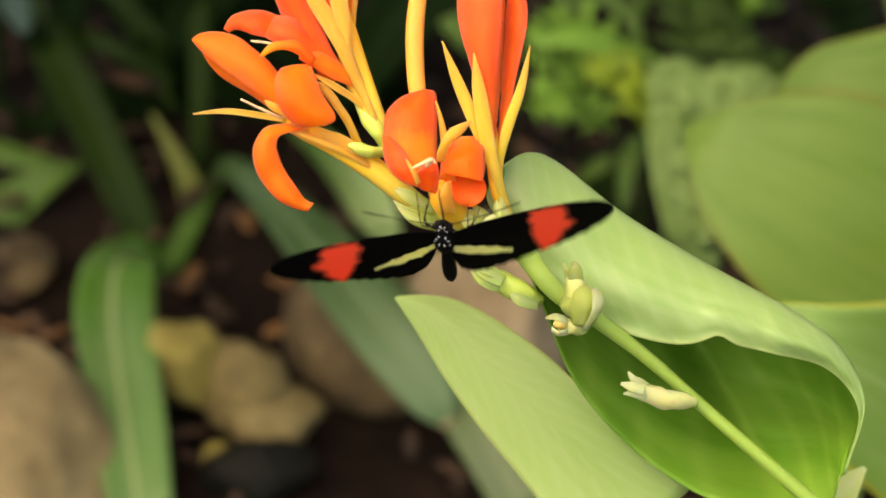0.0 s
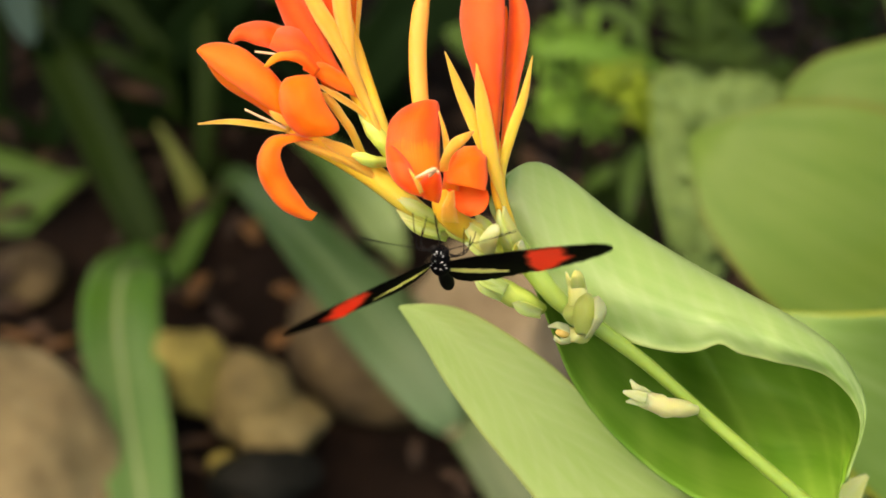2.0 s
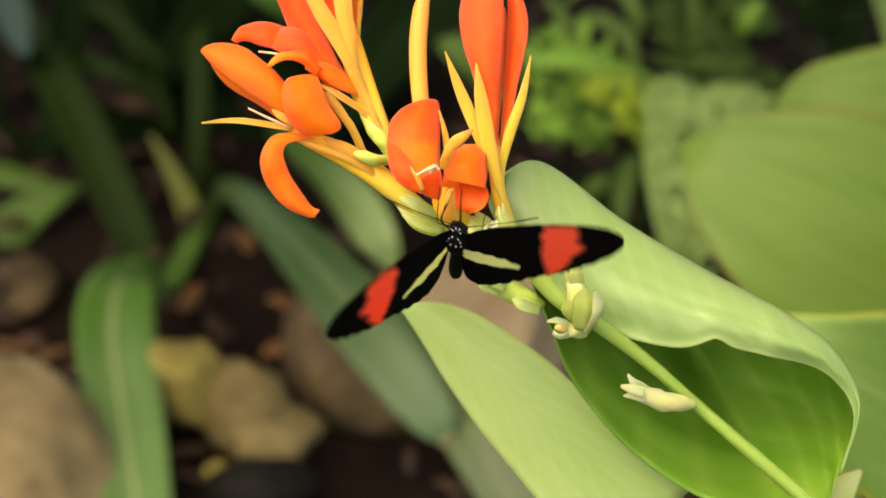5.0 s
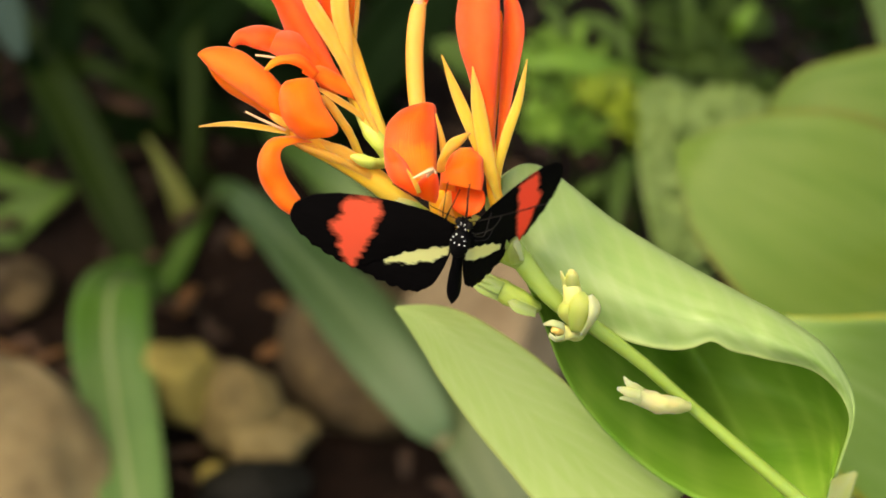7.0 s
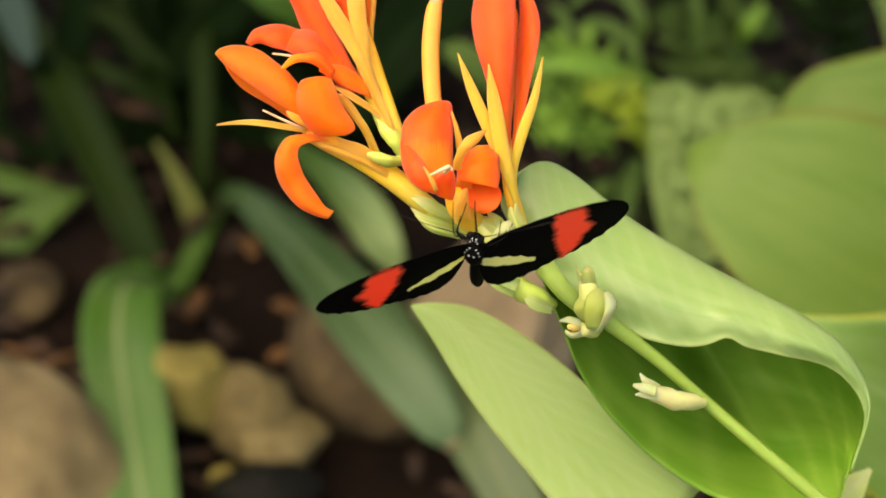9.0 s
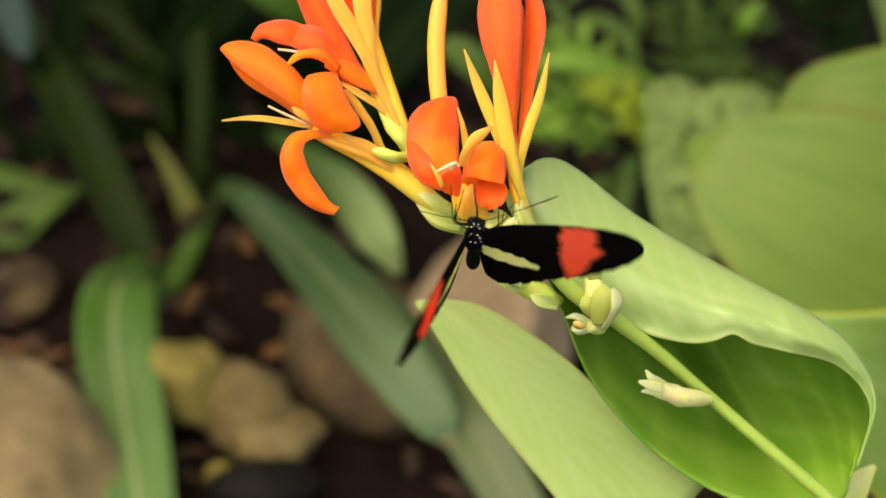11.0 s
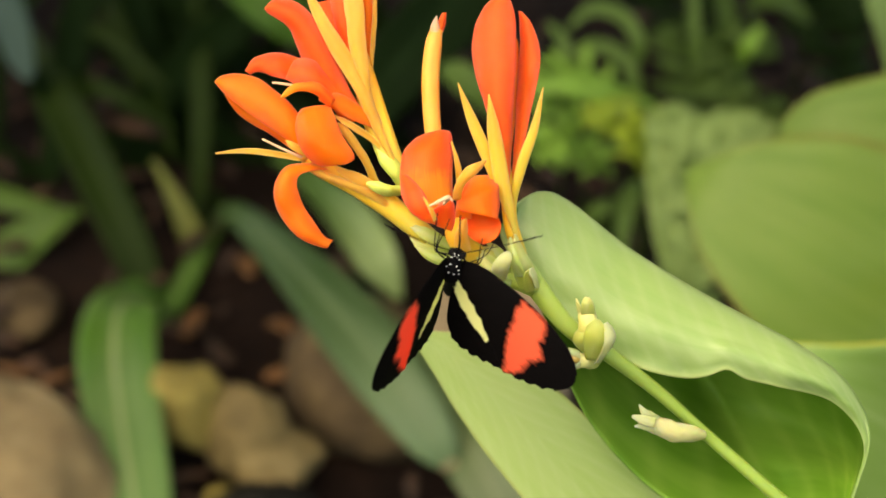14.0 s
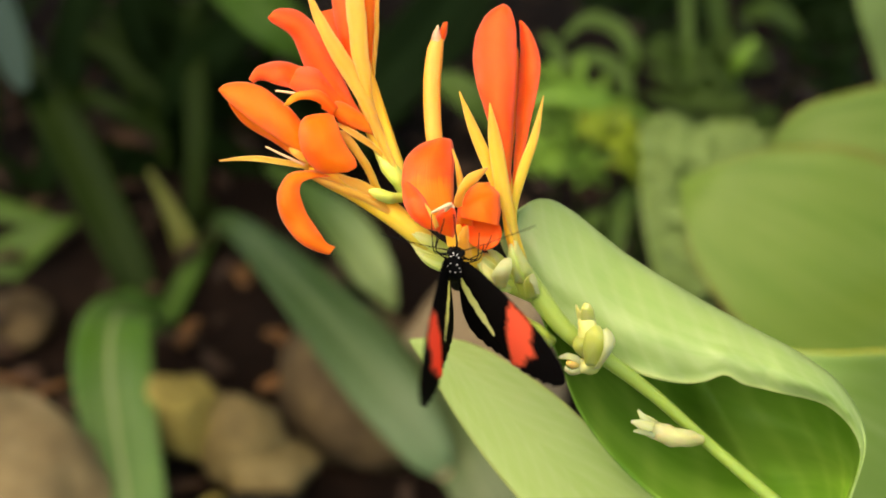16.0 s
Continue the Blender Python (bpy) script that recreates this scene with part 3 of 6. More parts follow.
g0 = SHOOT.inverted() @ Vector((-0.17, 0.98, 0)) * 1000


def leaf_stalk(parent, spine, material, r):
    """A thin stalk from the lower end of a leaf down to the soil."""
    a, b = w_(spine[0]), w_(spine[-1])
    p = a if a.z < b.z else b
    if p.z > 0.03:
        q = Vector((p.x, p.y + 0.02, -0.004))
        part("leaf_stalk", pipe([p, p.lerp(q, 0.5) + Vector((0, 0.012, 0)), q], [r * 0.7, r, r * 1.3], (6, 8)), material, parent, shoot=False)


def strap(spine, widths, material, label="", **kw):
    kw.setdefault("arc", 40)
    kw.setdefault("thick", 1.2)
    leaf_stalk(clump, spine, M_strap_shade_dark, 0.0022)
    return part("leaf", blade(spine, widths, n=(9, 26), **kw), material, clump, label)


strap([tuple(g0), (-141.8, 17.5, -760), (-99.9, -10.8, -690), (-61.1, -47.5, -640), (-29.6, -84, -610), (-7, -114.3, -600), (1.9, -129.6, -604)], [10, 15, 29, 40, 39, 27, 6], M_strap, "broad glossy strap leaf with a painted sheen and a brown tip", roll=-8, fold=0.16, arc=-25, wave=0.012, waves=1.3)
strap([(-132.2, 63.6, -900), (-96.9, 39.3, -830), (-68.4, 14.8, -780), (-46.9, -12.1, -740), (-31.5, -39.2, -740)], [8, 20, 32, 30, 5], M_strap_pale, "grey-green strap leaf with a painted pale sheen", roll=20, fold=-0.2, arc=20, wave=0.015, waves=1.1)
strap([(-50.8, -36.7, -700), (-24.2, -70.1, -650), (-2, -100.4, -625), (19.7, -130.3, -600), (43.9, -173, -580)], [8, 24, 34, 36, 30], M_strap_grey, "dull grey-green strap leaf close behind the young leaf", roll=0, fold=0.2, arc=-20)
strap([tuple(g0), (-193.4, -50.7, -800), (-202.5, -40.1, -765), (-207.4, -44.4, -725), (-204, -69.5, -690), (-190, -102.6, -640), (-175.1, -139.9, -596), (-162.8, -170.4, -560)], [12, 20, 32, 44, 50, 45, 41, 34], M_strap_plain, "arching strap leaf that hangs down over the rocks", arc=14, face=(0, 0.4, 1), fold=0.14, wave=0.01, waves=1.2)
strap([(-335.1, 166, -960), (-299.8, 122.5, -900), (-269.5, 78.5, -870), (-235.9, 24.2, -830), (-216.1, -15.4, -820), (-205.5, -46.9, -820)], [20, 30, 34, 32, 28, 18], M_strap_shade_mid, "dark strap leaf", arc=40, fold=0.15)
strap([(-184.8, 189.9, -900), (-179.8, 112.3, -880), (-181.4, 46, -880), (-188.8, -12.1, -890)], [18, 20, 18, 8], M_strap_shade_mid, "upright dark strap leaf", roll=30)
strap([(-292.2, 162.5, -900), (-250.2, 149.5, -880), (-204.6, 110.2, -880)], [6, 14, 5], M_strap_shade_mid, "thin dark leaf", roll=10)
strap([(-283.8, 116.2, -900), (-248.1, 108.1, -880), (-202.1, 81.9, -890)], [6, 14, 4], M_strap_shade_mid, "thin dark leaf", roll=10)
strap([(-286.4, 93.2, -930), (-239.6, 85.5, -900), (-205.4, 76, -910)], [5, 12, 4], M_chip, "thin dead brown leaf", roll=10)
strap([(-254.3, 177.3, -900), (-237.6, 142.4, -890), (-219.8, 103.6, -900), (-205.4, 59.9, -910)], [16, 20, 18, 6], M_strap_shade_mid, "thin dark leaf", roll=20)
strap([(-175.2, 38.3, -900), (-165.3, 8.7, -880), (-168.2, -24.4, -880)], [6, 16, 6], M_strap_shade_mid, "thin dark leaf", roll=30)
strap([(-181.3, -23.8, -890), (-185.7, 0.4, -870), (-197.2, 29.7, -860), (-210.9, 57, -850)], [5, 17, 11, 2], M_shoot, "pale yellow-green young shoot", roll=10, fold=0.2)
strap([(-345.5, 37.1, -860), (-304.6, 26.7, -850), (-269, 18.2, -850)], [20, 17, 4], M_green_dim, "green leaf tip", roll=20, fold=0.15)
strap([(-347.9, -40.3, -860), (-304.6, -5.7, -850), (-280.4, 11.7, -850), (-262.1, 21.5, -855)], [40, 34, 20, 4], M_green_dim, "green leaf", roll=-20, fold=0.15)
strap([(-318.5, 185.4, -820), (-309.2, 152.6, -840), (-306.4, 126.7, -860), (-305.6, 115.4, -870)], [36, 32, 22, 8], M_strap_blue, "blue-green leaf", roll=20)
strap([(-176.8, 228.5, -860), (-129.5, 173.6, -820), (-105.9, 150.8, -820), (-86.5, 131, -840)], [50, 42, 34, 10], M_green_deep, "green strap leaf", roll=20, fold=0.12)
strap([(31, 212.2, -860), (-1.6, 162, -850), (-37.7, 120.6, -840), (-75, 69.7, -860)], [44, 54, 50, 30], M_strap_shade_dark, "strap leaf with shade put into its dark colour", roll=-10)
# Near-black leaves fill the back of the bed, coloured as deep shade.
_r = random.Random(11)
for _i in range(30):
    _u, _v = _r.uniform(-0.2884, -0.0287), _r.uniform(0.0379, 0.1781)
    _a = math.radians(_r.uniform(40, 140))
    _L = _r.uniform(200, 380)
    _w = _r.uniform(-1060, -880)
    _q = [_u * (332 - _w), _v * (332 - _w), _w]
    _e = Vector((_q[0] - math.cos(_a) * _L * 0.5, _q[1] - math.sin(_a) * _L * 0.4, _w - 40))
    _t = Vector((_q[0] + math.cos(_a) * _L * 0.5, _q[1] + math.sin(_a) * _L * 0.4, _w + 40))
    strap([tuple(_e), tuple(_q), tuple(_t)], [16, _r.uniform(20, 36), 4], M_strap_shade_dark, "strap leaf with shade put into its dark colour", roll=_r.uniform(-50, 50))


# ---- ferns and undergrowth ----
def frond(base, tip, length_n, leaf_l, leaf_w, rng, droop=0.25):
    bms = []
    b, t = Vector(base), Vector(tip)
    mid = (b + t) * 0.5 + Vector((0, (t - b).length * droop, 0))
    C = crom([b, mid, t], length_n)
    for i, c in enumerate(C[1:], 1):
        d = Vector(C[i] - C[i - 1]).normalized()
        s = d.cross(Vector((0, 0.3, 1))).normalized()
        k = math.sin(math.pi * (0.12 + 0.86 * i / length_n)) ** 0.7
        for sg in (-1, 1):
            if rng.random() < 0.2:
                continue
            e = Vector(c) + (s * sg + d * 0.45).normalized() * leaf_l * k * rng.uniform(0.8, 1.15) + Vector((0, 0, rng.uniform(-0.3, 0.25) * leaf_l))
            m = (Vector(c) + e) * 0.5 + Vector((0, 0, 0.12 * leaf_l))
            bms.append(blade([c, m, e], [leaf_w * 0.6 * k, leaf_w * k, leaf_w * 0.15], 30, rng.uniform(-35, 35), (3, 6), 0.6))
    bms.append(pipe([b, mid, t], [1.6, 1.2, 0.4], (5, 10)))
    return join(bms)


def make_fern(spots, material, label, seed, leaf_l=34, leaf_w=15, count=12):
    rng = random.Random(seed)
    b0 = w_(spots[0][0])
    ob = thing("fern", (b0.x, b0.y, 0), label, "fern", "ferns under the canna")
    for a, b in spots:
        part("frond", frond(a, b, count, leaf_l, leaf_w, rng), material, ob)
    part("stalk", pipe([w_(spots[0][0]), Vector((b0.x, b0.y, 0.0))], [0.0014, 0.002], (6, 4)), M_strap_shade_mid, ob, shoot=False)
    return ob


make_fern([((102.6, 39.1, -700), (47.8, 85.1, -660)), ((97.3, 39.1, -700), (50.7, 50.7, -650)), ((111.5, 85, -700), (52.2, 95.5, -680))], M_fern_light, "light green fern with feathery fronds", 1, 20, 7, 10)
make_fern([((114.9, 36.9, -640), (79.2, 69.5, -610)), ((121.6, 30.2, -640), (105.4, 65.6, -600))], M_fern_lime, "lime green fern with soft leaflets", 2, 14, 7, 6)
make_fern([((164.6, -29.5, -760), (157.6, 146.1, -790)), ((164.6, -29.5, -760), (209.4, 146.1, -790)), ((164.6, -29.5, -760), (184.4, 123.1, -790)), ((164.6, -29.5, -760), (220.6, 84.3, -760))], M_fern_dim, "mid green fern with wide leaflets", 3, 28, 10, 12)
# These two ferns take the darkened strap greens, so their shade is painted.
make_fern([((97.4, -64.9, -760), (64.5, -1.5, -740)), ((97.4, -64.9, -760), (110.3, 16.9, -740)), ((97.4, -64.9, -760), (101.1, 20.9, -760))], M_strap_shade_mid, "green fern with fine fronds, shade put into its colour", 4, 20, 8, 10)
make_fern([((293.1, 101.5, -900), (267.6, 203.4, -880)), ((293.1, 101.5, -900), (234.1, 202.5, -900)), ((217.3, 101.5, -900), (95.2, 202.5, -900)), ((217.3, 101.5, -900), (141.5, 210.9, -900))], M_strap_shade_dark, "fern with wide leaflets, shade put into its dark colour", 5, 40, 20, 11)


# soft-leaved plant among the ferns
soft = thing("soft_leaved_plant", (0.155, 0.90, 0), "low plant with drooping grey-green and lime leaves", "plant")


def soft_leaf(spine, widths, material, label, **kw):
    kw.setdefault("arc", 40)
    leaf_stalk(soft, spine, M_strap_shade_mid, 0.0013)
    return part("leaf", blade(spine, widths, n=(9, 22), thick=0.8, wave=0.03, waves=2.2, **kw), material, soft, label)


s0 = SHOOT.inverted() @ Vector((0.155, 0.90, 0)) * 1000
soft_leaf([tuple(s0), (138.2, 46.8, -640), (127.5, 67.3, -610), (120.1, 44.4, -590), (120.3, 12.7, -575), (125.9, -24.6, -580)], [4, 10, 18, 20, 20, 12], M_grey, "drooping grey-green leaf", roll=10)
soft_leaf([(149.7, 47.3, -650), (164.6, 50.8, -620), (184.2, 49.1, -620)], [4, 12, 4], M_grey, "drooping grey-green leaf", roll=0)
soft_leaf([(137.6, 47.8, -660), (120.3, 52.3, -630), (104.4, 58.2, -620), (96.3, 59.5, -620)], [4, 18, 17, 4], M_fern_lime, "lime green leaf", roll=25)
soft_leaf([(124.1, 41, -660), (112.1, 49.6, -630), (101.7, 51.3, -625)], [4, 14, 5], M_fern_lime, "lime green leaf", roll=-15)
soft_leaf([(116.2, 86.8, -680), (96, 76.9, -650), (79.9, 70.1, -650)], [4, 13, 4], M_fern_lime, "lime green leaf", roll=0)
soft_leaf([(42.5, 70, -740), (23.7, 90.2, -720), (5.8, 104.6, -720), (-5.1, 109.2, -730)], [5, 20, 18, 4], M_fern_mid, "mid green leaf", roll=10)
soft_leaf([(127.8, 82.4, -690), (93.6, 88.5, -660), (67.5, 91.6, -650), (50.7, 87.6, -650)], [4, 13, 12, 4], M_fern_light, "light green leaf", roll=0)
soft_leaf([(111.8, 101, -720), (118.5, 118.5, -700), (109.7, 137.2, -700), (90.3, 143.5, -700), (74.4, 130.9, -700)], [4, 9, 10, 9, 3], M_fern_mid, "curled mid green leaf", roll=0)
soft_leaf([(120.8, 65.1, -720), (115.7, 97.3, -700), (107.2, 113.9, -700), (88.5, 120.3, -700), (76.2, 110.4, -700)], [4, 9, 10, 9, 3], M_fern_mid, "curled mid green leaf", roll=0)
soft_leaf([(92, 95.6, -720), (76.2, 109.7, -700), (70.9, 123.8, -700), (62.1, 134.4, -700)], [4, 8, 8, 3], M_fern_mid, "narrow mid green leaf", roll=0)
soft_leaf([(72.3, 43.5, -720), (60.3, 58.5, -700), (56.2, 75.4, -690)], [4, 14, 4], M_fern_light, "light green leaf", roll=0)
soft_leaf([(88.4, 50.7, -720), (76.2, 60.3, -700), (61.5, 65, -690)], [4, 10, 3], M_fern_light, "light green leaf", roll=0)
soft_leaf([(194.6, 114.4, -780), (196.3, 125.4, -760), (206, 140, -760)], [3, 11, 3], M_fern_light, "light green leaf", roll=0)
soft_leaf([(165.3, 92.4, -790), (163.5, 132.2, -770), (161.2, 181.2, -770)], [6, 8, 8], M_fern_mid, "upright stalk-like leaf", roll=0)
soft_leaf([(184.2, 93.2, -800), (188.3, 134.6, -790), (181.7, 182.8, -780)], [10, 16, 14], M_fern_dim, "mid green leaf", roll=20)
soft_leaf([(246.1, 147.4, -800), (224.7, 161.4, -790), (199.9, 156.2, -780)], [5, 18, 5], M_fern_dim, "mid green leaf", roll=20)
soft_leaf([(131.6, 21.9, -720), (117.9, 32.4, -710), (109.7, 14.5, -700), (107.9, -10.2, -700)], [4, 10, 12, 4], M_fern_mid, "drooping mid green leaf", roll=0)
soft_leaf([(82.8, 7.7, -740), (95.6, 18.3, -720), (108.2, 24.8, -720)], [4, 10, 3], M_fern_mid, "narrow mid green leaf", roll=0)
make_fern([((132.9, -48.5, -560), (115.3, 71.2, -590)), ((137.5, -48.5, -560), (124.8, 74.4, -590)), ((131.4, -29.5, -540), (134.4, 65.8, -560)), ((136.6, -48.5, -560), (124, 42, -540)), ((135.9, -8.6, -540), (171, 62.8, -560)), ((135.9, -8.6, -540), (154.3, 65.8, -560))], M_grey, "soft grey-green fern with drooping fronds", 6, 16, 7, 26)

# ---- unseen tree, added out of view so that its crown shades the bed ----
def make_shade_tree():
    rng = random.Random(21)
    ob = thing("tree", (-0.5, 2.6, 0), "unseen small broad-leaved tree added so that its crown shades the bed", "tree")
    part("trunk", pipe([(-0.5, 2.6, -0.02), (-0.48, 2.5, 0.7), (-0.4, 2.3, 1.4), (-0.2, 2.0, 2.0)], [0.09, 0.07, 0.06, 0.03], (12, 20)), M_chip, ob, shoot=False)
    for a in ((-1.6, 1.3, 1.5), (0.9, 1.2, 1.5), (-0.4, 0.9, 1.45), (1.2, 2.4, 1.7), (-1.8, 2.4, 1.7)):
        part("limb", pipe([(-0.44, 2.4, 1.0), ((a[0] - 0.44) / 2, (a[1] + 2.4) / 2, 1.35), a], [0.045, 0.03, 0.008], (8, 14)), M_chip, ob, shoot=False)
    vs, fs = [], []
    for i in range(19000):
        c = Vector((rng.uniform(-2.6, 2.1), rng.uniform(0.48, 3.5), rng.uniform(0.98, 1.95)))
        q = ((c.x + 0.25) / 2.3) ** 2 + ((c.y - 1.85) / 1.7) ** 2 + ((c.z - 1.45) / 0.55) ** 2
        if noise.noise(c * 1.6) < -0.28 or q > 1.0 + 0.5 * noise.noise(c * 2.3):
            continue
        a, b = rng.uniform(0, 6.28), rng.uniform(-0.6, 0.4)
        d = Vector((math.cos(a), math.sin(a), b)).normalized()
        s = d.cross(Vector((rng.uniform(-.5, .5), rng.uniform(-.5, .5), 1))).normalized()
        L, q = rng.uniform(0.08, 0.15), rng.uniform(0.025, 0.04)
        k = len(vs)
        vs += [c, c + d * L * 0.45 + s * q, c + d * L - Vector((0, 0, 0.02)), c + d * L * 0.45 - s * q]
        fs += [(k, k + 1, k + 2), (k, k + 2, k + 3)]
    me = bpy.data.meshes.new("crown")
    me.from_pydata([v - BASE[ob] for v in vs], [], fs)
    me.uv_layers.new(name="UVMap")
    me.materials.append(M_strap)
    cr = new("crown", me)
    cr.parent = ob
    cr["label"] = "crown of pointed green leaves"


make_shade_tree()

# ---- second canna with broad leaves ----
b1 = (0.20, 0.62, 0)
canna2 = thing("canna_plant", b1, "canna plant with broad mid green leaves", "plant", "canna plants")
part("leaf", blade([(231, -44.2, -390), (167, -7, -370), (129.8, 13.4, -370), (113.8, 23.2, -375), (103.2, 30.1, -385)], [98.7, 100.8, 70.1, 36.2, 2], 14, 4, (15, 34), 0.6, 0.014), M_leaf_far, canna2, "broad mid green canna leaf")
part("leaf", blade([(269.8, 21.1, -430), (212.3, 40.1, -420), (178.9, 49.1, -420), (163.2, 49.4, -425), (150, 43.2, -430)], [88.5, 76.1, 45.7, 25.7, 2], 20, 6, (11, 26), 0.6, 0.02), M_leaf_far, canna2, "broad mid green canna leaf with a brownish rim")
part("leaf", blade([(191.3, -88.2, -230), (140.2, -58.7, -190), (113.7, -44.2, -175), (100.8, -37.4, -180), (92.9, -33.4, -185)], [80.7, 58.9, 28.8, 13.6, 3], 25, 6, (13, 26), 0.6, 0.02), M_leaf_yel, canna2, "broad canna leaf with a yellow rim")
part("leaf", blade([(297, 37.6, -660), (267.7, 106.6, -640), (249.2, 137, -620), (242.7, 163, -620)], [30, 34, 26, 16], 25, 20, (9, 14), 0.6), M_grey, canna2, "grey-green leaf")
part("stem", pipe([w_((161, -107, -230)), Vector((0.22, 0.6, 0.25)), Vector(b1)], [0.006, 0.009, 0.012], (10, 14)), M_stem, canna2, shoot=False)

# ---- the flowering canna ----
b0 = (0.23, 0.21, 0)
canna = thing("canna_plant", b0, "flowering canna with orange blooms on a leaning green stem", "plant", "canna plants")
part("stem", pipe([Vector(b0), Vector((0.195, 0.20, 0.20)), w_((110, -88.1, -12)), w_((84.5, -65.9, -12)), w_((67.3, -51, -12)), w_((53.7, -39.1, -12)), w_((43.6, -30.2, -9)), w_((33.8, -22.8, -5)), w_((25.4, -16.9, -4)), w_((19.1, -9.1, -4)), w_((16.8, -5.6, -4))], [0.008, 0.006, 0.0028, 0.0018, 0.0014, 0.0013, 0.0014, 0.0016, 0.0019, 0.0022, 0.0021], (14, 80)), M_stem, canna, shoot=False)
part("flower_stalk", pipe([(18.8, -8.8, -4), (13.9, -6.4, -3), (9.8, -4.5, -3), (4.1, -2.4, -4), (-1.6, 0.1, -5)], [2.4, 2.6, 2.4, 2.0, 1.6], (12, 20)), M_ovary, canna, "yellow-green flower stalk")

# leaf rolled round the stem
ridge = [(14.5, 7.4, -10), (20.4, 10.4, -15), (26.8, 8.3, -18), (39.8, -1.7, -20), (53.1, -10, -20), (64.7, -16.6, -18), (76.2, -23.1, -16), (84.4, -30.4, -14), (87.8, -40.4, -12), (84.7, -54.5, -14)]
rim = [(14.3, 6.6, -9), (12.2, 0.4, -11), (21.6, -12.1, -9), (32.1, -21.1, -8), (42.4, -26.3, -7), (55.6, -26.9, -6), (67.7, -29.2, -6), (79.7, -32.7, -8), (86.4, -41.5, -11), (84.2, -54.5, -14)]
front = [(14.3, 7, -9), (15.6, 5.2, -11), (23.5, -1.6, -10), (35, -11.3, -8), (46.3, -17.4, -6), (59.4, -21.2, -5), (70.9, -25.5, -5), (81.2, -30.9, -7), (87.2, -40.7, -11), (84.4, -54.5, -14)]
rear = [(14.6, 7, -9), (20.2, 5, -22), (28.3, -4.9, -31), (41.7, -19.5, -41), (56, -29, -50), (68.5, -34, -52), (78.7, -38, -46), (86.1, -42.2, -36), (88.6, -47.1, -25), (84.4, -54.9, -15)]
lower = [(14.6, 6.4, -9), (18.3, 0.1, -19), (27, -18.6, -28), (38.9, -32.9, -34), (53.2, -43.3, -40), (65.6, -48.4, -42), (77.1, -50.2, -38), (83.2, -50.3, -31), (85.2, -51.9, -22), (84, -55.1, -15)]
low_rim = [(14.6, 5.9, -9), (17.1, -4.6, -16), (24.3, -22.3, -22), (30.6, -37.1, -25), (42.3, -50.9, -27), (57, -61.1, -27), (73.7, -66.2, -25), (79.4, -63.4, -22), (82.8, -61.1, -18), (83.6, -55.6, -15)]


def roll_shape(p):
    """Crinkles of the rim, the sunken midrib inside the roll, and slow waves."""
    c = Vector((p.x * 0.045, p.y * 0.07, p.z * 0.05))
    k = min(1.0, (Vector(ridge[-1]) - p).length / 25)
    q = p.copy()
    if p.z > -13 and 38 < p.x < 72:
        e = min(1.0, max(0.0, (-19.5 - p.y) / 6.5))
        e *= min(1.0, (p.x - 38) / 5, (72 - p.x) / 5) * min(1.0, (p.z + 13) / 3)
        q.y += e * (1.5 * math.exp(-((p.x - 57.5) / 2.4) ** 2) - 0.9 * math.exp(-((p.x - 50.0) / 4.5) ** 2))
        q.z += e * (0.7 * math.sin((p.x - 38) * 0.42) + 0.2 * math.sin((p.x - 38) * 1.1 + p.y * 0.3))
    if p.z < -26 and p.x > 52:
        g = (p.x - 61.0) * 0.905 + (p.y + 29.5) * 0.425
        f = 1 / (1 + (g / (7.0 if g < 0 else 2.4)) ** 2)
        q.z -= 7.0 * f * min(1.0, (p.x - 52) / 8) * min(1.0, (-26 - p.z) / 6)
    q.z += k * (1.1 * noise.noise(c) + 0.45 * noise.noise(c * 2.7) + 0.16 * noise.noise(c * 7.5))
    return q


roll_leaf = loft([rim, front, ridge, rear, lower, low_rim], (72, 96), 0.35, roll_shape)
part("leaf", roll_leaf, M_leaf_in_shade, canna, "light green leaf rolled round the stem, inside coloured darker for shade", under=M_leaf)
# young leaf in front of the rocks
lf = [(-7.7, -20.8, -42), (-4.6, -25.4, -42), (-1.4, -30.5, -42), (2.6, -37.3, -42), (9.9, -47.7, -41), (18.6, -58.4, -40), (28.6, -70.7, -38)]
md = [(-7.5, -20.6, -42), (-2.3, -22.6, -41), (2.7, -25.9, -40), (11.2, -33.6, -39), (22.3, -44.1, -38), (34.2, -55.4, -37), (47.3, -69, -36)]
rt = [(-7.2, -20.3, -42), (-0.8, -20.1, -42), (5.9, -21.2, -42), (13.7, -24.8, -40), (25.3, -32.7, -37), (37, -43.4, -34), (57, -60.5, -34)]
young = loft([lf, md, rt], (26, 48), 0.35, lambda p: p + Vector((0, 0, 1.2 * noise.noise((p.x * 0.03, p.y * 0.03, 0)) + 0.3 * noise.noise((p.x * 0.12, p.y * 0.12, 0)))))
part("leaf", young, M_leaf_front, canna, "pale yellow-green young leaf with a pointed tip")
part("bract", blade([(82.6, -77.8, -48), (86.3, -70.3, -46), (91.2, -64.2, -46), (97.1, -59, -48)], [9, 12, 8, 1], 40, -20, (9, 16), 0.3), M_calyx, canna, "yellow-green sheath at a leaf base")


def flower(spine, radii, label, material=None):
    return part("flower", pipe(spine, radii, (12, 26), 0.05), material or M_tube, canna, label)


def petal(fl, spine, widths_px, material, name="petal", label="", **kw):
    kw.setdefault("n", (11, 24))
    kw.setdefault("thick", 0.22)
    return part(name, blade(spine, [w * 0.1135 for w in widths_px], **kw), material, fl, label)


